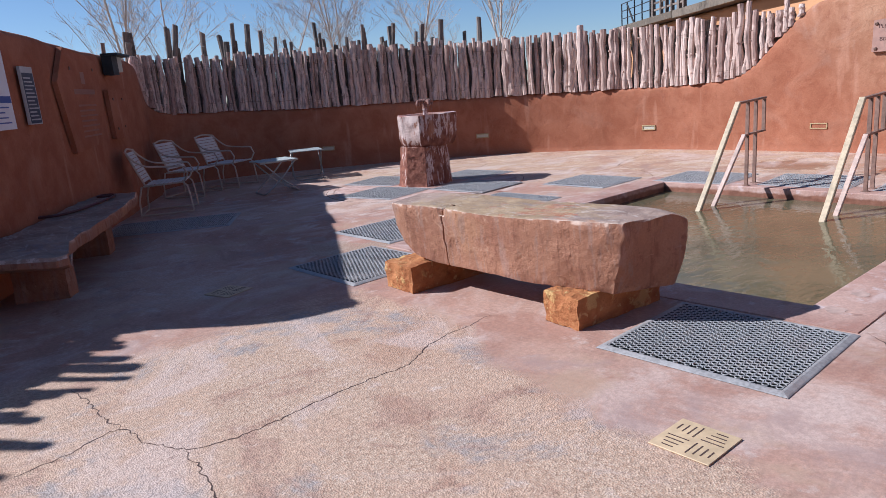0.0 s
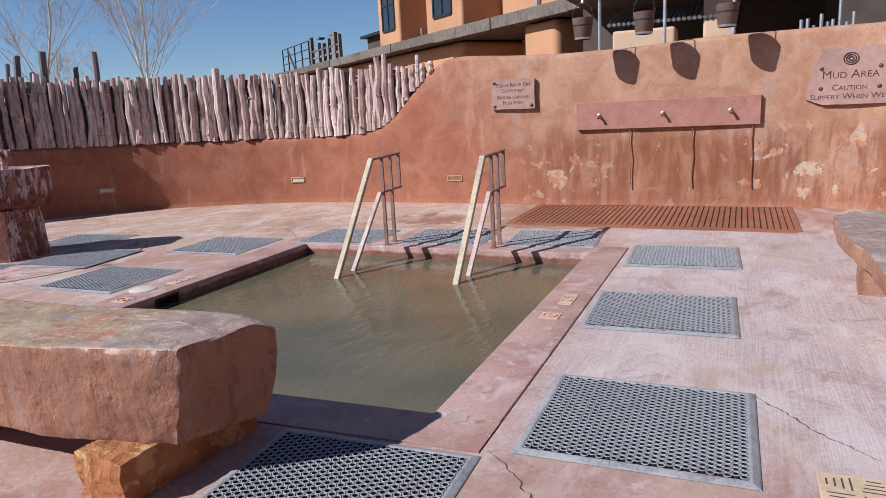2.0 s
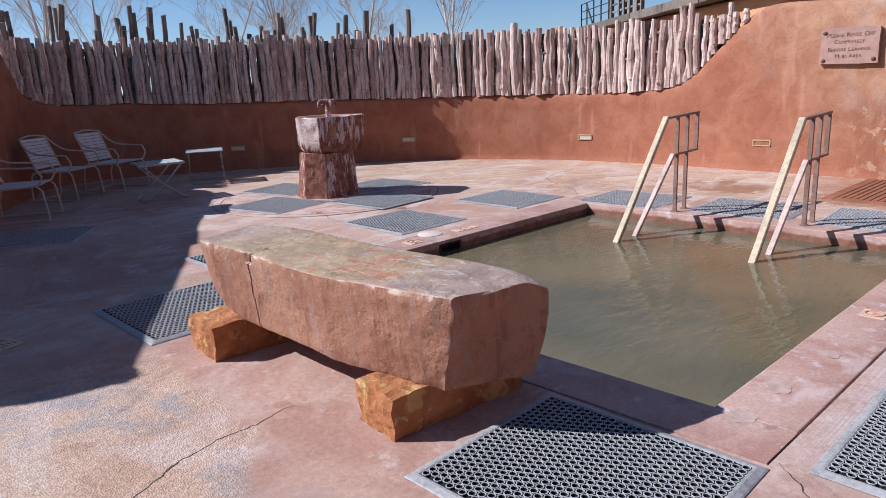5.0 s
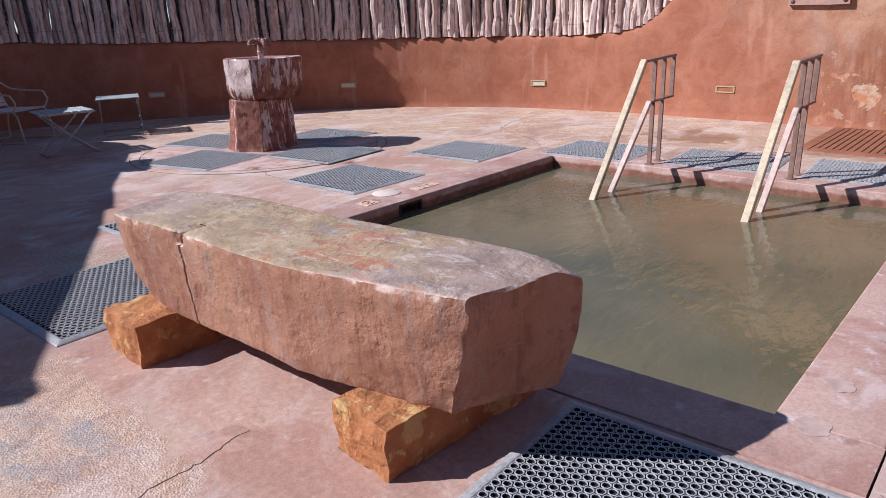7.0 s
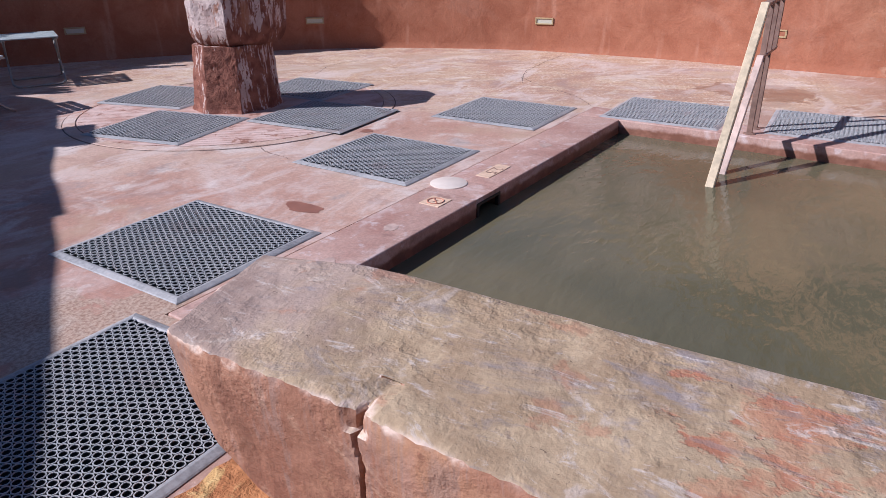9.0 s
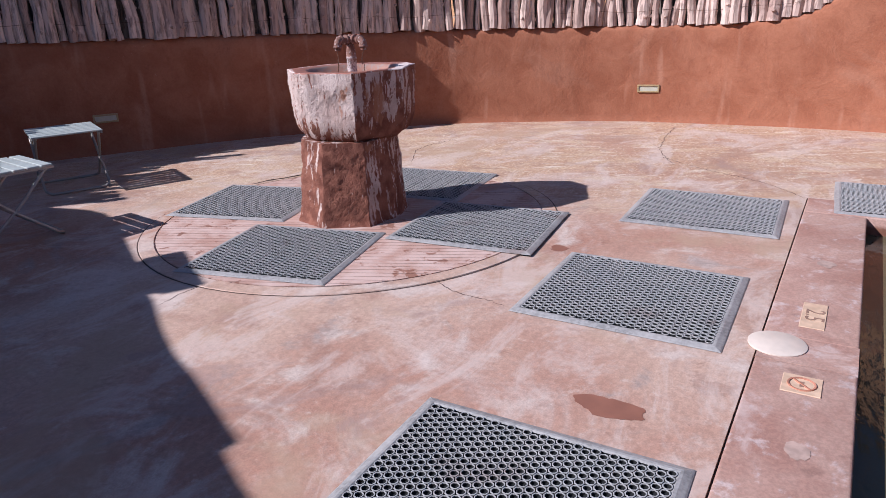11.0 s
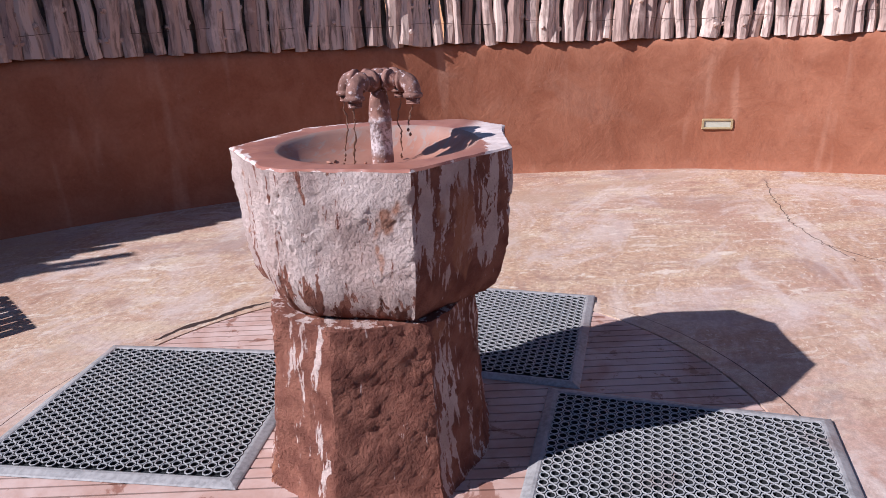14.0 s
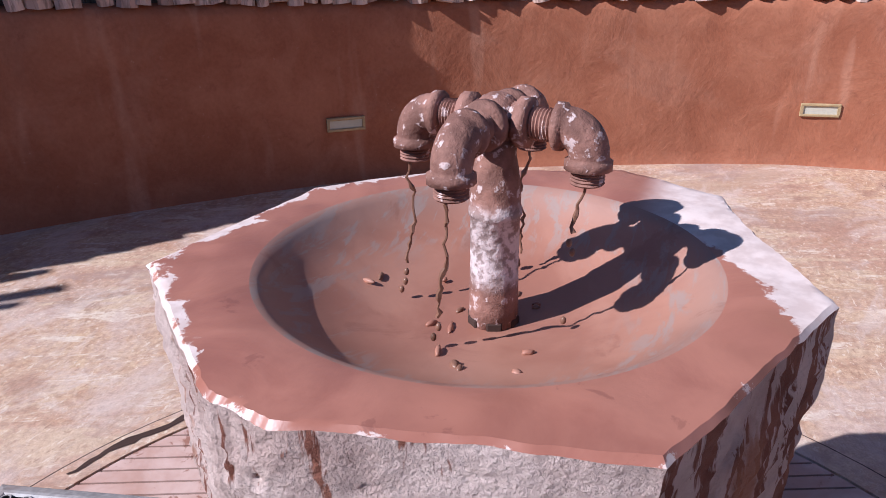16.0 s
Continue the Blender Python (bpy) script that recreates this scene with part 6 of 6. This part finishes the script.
notice = thing("dark_notice", at_u(0.47, 1.65), "dark navy printed notice with pale border on the wall", "notice")
part("sheet", left_box(0.31, 0.61, 1.37, 1.92, 0.0, 0.026), PALE, notice, "", True)
part("dark_panel", left_box(0.327, 0.593, 1.38, 1.86, 0.02, 0.028), NAVY, notice, "", True)
for k in range(12):
    part("text_bar", left_box(0.345, 0.575 - 0.03 * (k % 3), 1.41 + 0.036 * k, 1.423 + 0.036 * k, 0.02, 0.0295), PALE, notice, "", True)


def plaque(name, pts, label, bolt_places, bars):
    c = thing(name, at_u(sum(p[0] for p in pts) / len(pts), 1.5), label, "sign")
    bm = bmesh.new()
    lo = [bm.verts.new(A + U * u + OUT * -0.01 + Vector((0, 0, z))) for u, z in pts]
    hi = [bm.verts.new(A + U * u + OUT * 0.045 + Vector((0, 0, z))) for u, z in pts]
    for k in range(len(pts)):
        bm.faces.new((lo[k], lo[(k + 1) % len(pts)], hi[(k + 1) % len(pts)], hi[k]))
    bm.faces.new(hi)
    part("plate", bm, PLASTER, c, "", True)
    for u, z in bolt_places:
        part("bolt", left_box(u - 0.014, u + 0.014, z - 0.018, z + 0.018, 0.04, 0.055), BOLT, c, "", True)
    for u0, u1, z, h in bars:
        part("text_bar", left_box(u0, u1, z, z + h, 0.04, 0.0465), WET, c, "", True)
    return c


plaque("stone_plaque", [(1.40, 1.0), (2.2, 1.05), (2.45, 1.2), (2.72, 1.6), (2.72, 2.06), (2.1, 2.14), (1.56, 2.18), (1.19, 1.79)], "many-sided stone plaque with weathered lettering on wall", ((1.65, 1.95), (2.5, 1.96)),
       [(1.68, 2.45, 1.66, 0.06)] + [(1.75, 2.42 - 0.08 * (k % 2), 1.16 + 0.06 * k, 0.022) for k in range(7)] + [(2.0, 2.14, 1.78, 0.14)])
plaque("small_plaque", [(3.05, 1.07), (3.62, 1.05), (3.85, 1.4), (3.92, 1.74), (3.03, 1.72)], "small stone plaque with four bolts on the wall", ((3.2, 1.6), (3.65, 1.6), (3.22, 1.2), (3.58, 1.22)), [])
sconce = thing("wall_sconce", at_u(3.5, 2.02), "black metal wedge-shaped wall lamp with pale lens", "lamp")
bm = left_box(3.15, 3.80, 2.17, 2.20, 0.0, 0.22)
part("hood", bm, DARK_METAL, sconce, "", True)
part("body", left_box(3.17, 3.45, 1.92, 2.17, 0.0, 0.13), DARK_METAL, sconce, "", True)
part("lens", left_box(3.45, 3.75, 1.97, 2.17, 0.0, 0.11), LENS, sconce, "", True)


# adobe building behind the yard: u along its front, v behind the front
F0 = Vector((20.8, 5.7, 0))
FU = Vector((14.2, 17.6, 0)).normalized()
FV = Vector((FU.y, -FU.x, 0))


def front_box(u0, u1, v0, v1, z0, z1, bevel=0.0):
    bm = box(u0, u1, v0, v1, z0, z1, bevel, 3)
    bm.transform(Matrix(((FU.x, FV.x, 0, F0.x), (FU.y, FV.y, 0, F0.y), (0, 0, 1, 0), (0, 0, 0, 1))))
    return bm


house = thing("adobe_building", pose(F0.x, F0.y, 0), "two-storey orange adobe building with weathered timber roof edge", "building")
part("lower_wall", front_box(5.3, 27.5, 0.7, 8.0, -0.75, 3.66, 0.25), HOUSE, house, "", True, True)
part("pillar", front_box(-0.3, 1.24, 0.4, 2.2, -0.75, 3.66, 0.2), HOUSE, house, "", True, True)
part("back_wall", front_box(-6.0, 5.4, 3.2, 3.6, -0.75, 3.66), HOUSE, house, "", True)
part("porch_roof", front_box(-5.0, 28.0, 0.12, 8.0, 3.68, 3.98), TIMBER_PORCH_SHADE, house, "", True)
for k in range(9):
    u0, u1 = -5.0 + k * 3.7, -5.0 + (k + 1) * 3.7 - 0.03
    part("fascia", front_box(u0, u1, 0.0 + 0.02 * (k % 2), 0.12, 3.68 - 0.015 * (k % 3), 4.0, 0.015), BEAM, house, "weathered grey-green roof board", True)
for u0, u1, v0, mat in ((12.04, 14.3, 1.5, HOUSE), (6.65, 9.5, 1.5, HOUSE), (-4.0, 4.02, 1.5, HOUSE), (9.4, 12.14, 3.4, HOUSE), (3.9, 6.75, 3.2, HOUSE)):
    part("upper_wall", front_box(u0, u1, v0, 8.0, 3.98, 8.4, 0.12), mat, house, "", True, True)
part("eave", front_box(-4.5, 15.0, 0.9, 8.2, 8.4, 8.6), TIMBER_PORCH_SHADE, house, "", True)


def house_window(u0, u1, z0, z1, v):
    w = part("window", front_box(u0, u1, v - 0.02, v + 0.05, z0, z1), GLASS, house, "dark sash window", True)
    for a, b, c, d in ((u0 - 0.06, u0 + 0.04, z0, z1), (u1 - 0.04, u1 + 0.06, z0, z1), (u0, u1, z0 - 0.06, z0 + 0.04), (u0, u1, z1 - 0.04, z1 + 0.06), ((u0 + u1) / 2 - 0.04, (u0 + u1) / 2 + 0.04, z0, z1), (u0, u1, (z0 + z1) / 2 - 0.03, (z0 + z1) / 2 + 0.03)):
        part("frame", front_box(a, b, v - 0.05, v + 0.01, c, d), DARK_METAL, w, "", True)


house_window(12.5, 13.75, 4.9, 7.0, 1.5)
house_window(7.4, 8.8, 4.85, 6.9, 1.5)
house_window(2.3, 3.1, 5.4, 6.6, 1.5)
for u in (9.75, 1.9):
    part("downpipe", tube([F0 + FU * u + FV * 1.4 + Vector((0, 0, z)) for z in (4.0, 4.6)], 0.05, 8), GALVANISED, house, "", True)

deck = thing("roof_deck_rail", pose(35, 23, 3.98), "thin metal and timber railing on the flat roof", "railing")
for u in (22.2, 23.6, 25.0, 26.4, 27.6):
    part("post", front_box(u, u + 0.06, 0.6, 0.66, 3.98, 5.4), DARK_METAL, deck, "", True)
for z in (4.5, 4.95, 5.38):
    part("rail", front_box(22.2, 27.66, 0.6, 0.64, z, z + 0.04), DARK_METAL, deck, "", True)
part("brace", tube([F0 + FU * 26.4 + FV * 0.6 + Vector((0, 0, 5.3)), F0 + FU * 25.0 + FV * 0.6 + Vector((0, 0, 4.0))], 0.05, 6), DARK_METAL, deck, "", True)
for u, h in ((21.4, 5.5), (20.2, 5.1), (19.4, 5.0), (18.6, 5.15), (17.6, 5.35), (17.0, 5.2)):
    part("timber_post", front_box(u, u + (0.16 if h < 5.3 else 0.3), 0.5, 0.66, 3.98, h), STICK_GREY, deck, "", True)
for z in (4.35, 4.7):
    part("timber_rail", front_box(17.0, 21.5, 0.55, 0.62, z, z + 0.09), STICK_GREY, deck, "", True)
for u in (20.0, 18.0):
    part("finial", front_box(u - 0.1, u + 0.35, 0.5, 0.8, 5.25, 5.35), STICK_GREY, deck, "", True)
hut = thing("roof_hut", pose(30, 17, 3.98), "low dark timber hut on the flat roof", "hut")
part("body", front_box(13.9, 17.0, 2.0, 5.0, 3.98, 4.95), TIMBER_PORCH_SHADE, hut, "", True)
part("roof", front_box(13.7, 17.2, 1.7, 5.2, 4.95, 5.08), DARK_METAL, hut, "", True)
part("vent", front_box(14.3, 14.9, 2.4, 3.0, 5.08, 5.3), DARK_METAL, hut, "", True)

# porch behind the shower wall: dark walls stand in for shade inside, pale blocks
porch = thing("timber_porch", pose(17, 0, 0), "porch painted dark for shade, with pale adobe posts, behind the wall", "porch")
part("back_wall", box(18.6, 18.9, -8.0, 4.0, -0.75, 6.0), TIMBER_PORCH_SHADE, porch, "", True)
part("roof", box(15.4, 18.9, -8.0, 3.9, 3.45, 3.7), TIMBER_PORCH_SHADE, porch, "", True)
part("side_wall", box(15.6, 18.7, -8.0, -0.9, -0.75, 3.45), TIMBER_PORCH_SHADE, porch, "", True)
for y0, y1, z1 in ((1.75, 2.9, 2.72), (0.72, 1.27, 3.45)):
    part("adobe_post", box(16.0, 16.7, y0, y1, -0.75, z1, 0.06, 3), HOUSE_PALE, porch, "", True, True)
for i in range(22):
    y = 2.95 - i * 0.09
    part("corrugation", tube([(15.95, y, 2.83 - 0.0 * i), (17.6, y, 3.25)], 0.04, 6), GALVANISED, porch, "", True)
pipes = thing("pipe_bundle", pose(12.6, -0.6, 1.9), "bundle of pale upright pipes behind the wall", "pipes")
rnd = random.Random(3)
for i in range(9):
    x, y = 12.45 + rnd.uniform(0, 0.2), -0.10 - i * 0.075
    part("pipe", tube([(x, y, 0.0), (x, y, 2.25 + rnd.uniform(0.0, 0.16) + (0.25 if i == 6 else 0))], 0.022, 8), GALVANISED, pipes, "", True)


# bare trees
def bare_tree(x, y, height, seed, label, twigs=4, spread=1.0):
    rnd = random.Random(seed)
    t = thing("bare_tree", pose(x, y, -0.75), label, "tree", "bare trees beyond the fence")
    trunk, crown = bmesh.new(), bmesh.new()

    def grow(p, d, length, r, level):
        pts, rad, q = [p], [r], p.copy()
        n = 5 if level < 2 else 3
        for k in range(n):
            d = (d + Vector((rnd.gauss(0, 0.10), rnd.gauss(0, 0.10), rnd.gauss(0.03, 0.05)))).normalized()
            q = q + d * length / n
            pts.append(q.copy())
            rad.append(max(0.0035, r * (1 - 0.55 * (k + 1) / n)))
        tube(pts, rad, 7 if level == 0 else 5 if level < 3 else 3, trunk if level < 1 else crown)
        if level >= 4:
            return
        count = (12, 7, 6, twigs)[level]
        for k in range(count):
            f = rnd.uniform(0.34 if level == 0 else 0.25, 1.0)
            i = min(n - 1, int(f * n))
            at = pts[i].lerp(pts[i + 1], f * n - i)
            a = rnd.uniform(0, 6.28)
            side = Vector((math.cos(a), math.sin(a), 0.2))
            out = (d * rnd.uniform(0.7, 1.1) + side * rnd.uniform(0.40, 1.15) * spread).normalized()
            grow(at, out, length * rnd.uniform(0.26, 0.5), rad[i] * rnd.uniform(0.30, 0.42), level + 1)

    for k in range(rnd.choice((1, 2, 3))):
        grow(Vector((rnd.uniform(-0.2, 0.2) * k, rnd.uniform(-0.2, 0.2) * k, 0)), Vector((rnd.uniform(-0.18, 0.18) * k, rnd.uniform(-0.18, 0.18) * k, 1)).normalized(), height * 0.72, height * 0.0052, 0)
    part("trunk", trunk, BARK, t)
    part("crown", crown, BARK, t, "fine leafless twigs")
    return t


for dx, dy, dist, h, seed in ((0.615, 0.786, 27, 9.8, 2), (0.712, 0.700, 30, 12.0, 7), (0.285, 0.957, 28, 11.6, 11), (0.537, 0.839, 34, 10.5, 5), (0.466, 0.882, 33, 9.4, 21), (0.325, 0.945, 31, 10.8, 31), (0.64, 0.768, 40, 8.5, 15)):
    bare_tree(0.92 + dx * dist, 0.34 + dy * dist, h, seed, "tall leafless pale-barked tree beyond the stick fence")


def shrub(x, y, z, r, seed):
    rnd = random.Random(seed)
    s = thing("shrub", pose(x, y, z), "thin yellow-green shrub behind the fence", "shrub", "shrubs beyond the fence")
    bm, lf = bmesh.new(), bmesh.new()
    for k in range(26):
        a, e = rnd.uniform(0, 6.28), rnd.uniform(0.5, 1.5)
        d = Vector((math.cos(a) * math.cos(e), math.sin(a) * math.cos(e), math.sin(e)))
        end = d * r * rnd.uniform(0.5, 1.0) * Vector((1, 1, 1.6)).length / 2
        tube([Vector(), end * 0.5 + Vector((0, 0, 0.05)), end], [0.02, 0.012, 0.005], 4, bm)
        for j in range(14):
            p = end * rnd.uniform(0.4, 1.05) + Vector((rnd.gauss(0, 0.09), rnd.gauss(0, 0.09), rnd.gauss(0, 0.09)))
            o = Vector((rnd.gauss(0, 1), rnd.gauss(0, 1), rnd.gauss(0, 1))).normalized() * 0.05
            b = o.orthogonal().normalized() * 0.02
            lf.faces.new([lf.verts.new(v) for v in (p, p + o * 0.5 + b, p + o, p + o * 0.5 - b)])
    part("stems", bm, BARK, s)
    part("leaves", lf, SCRUB, s)


for k, (x, y) in enumerate(((24.2, 19.3), (25.2, 19.6), (23.4, 19.9), (26.5, 20.2))):
    shrub(x, y, -0.75, 3.3 + 0.4 * (k % 2), k)
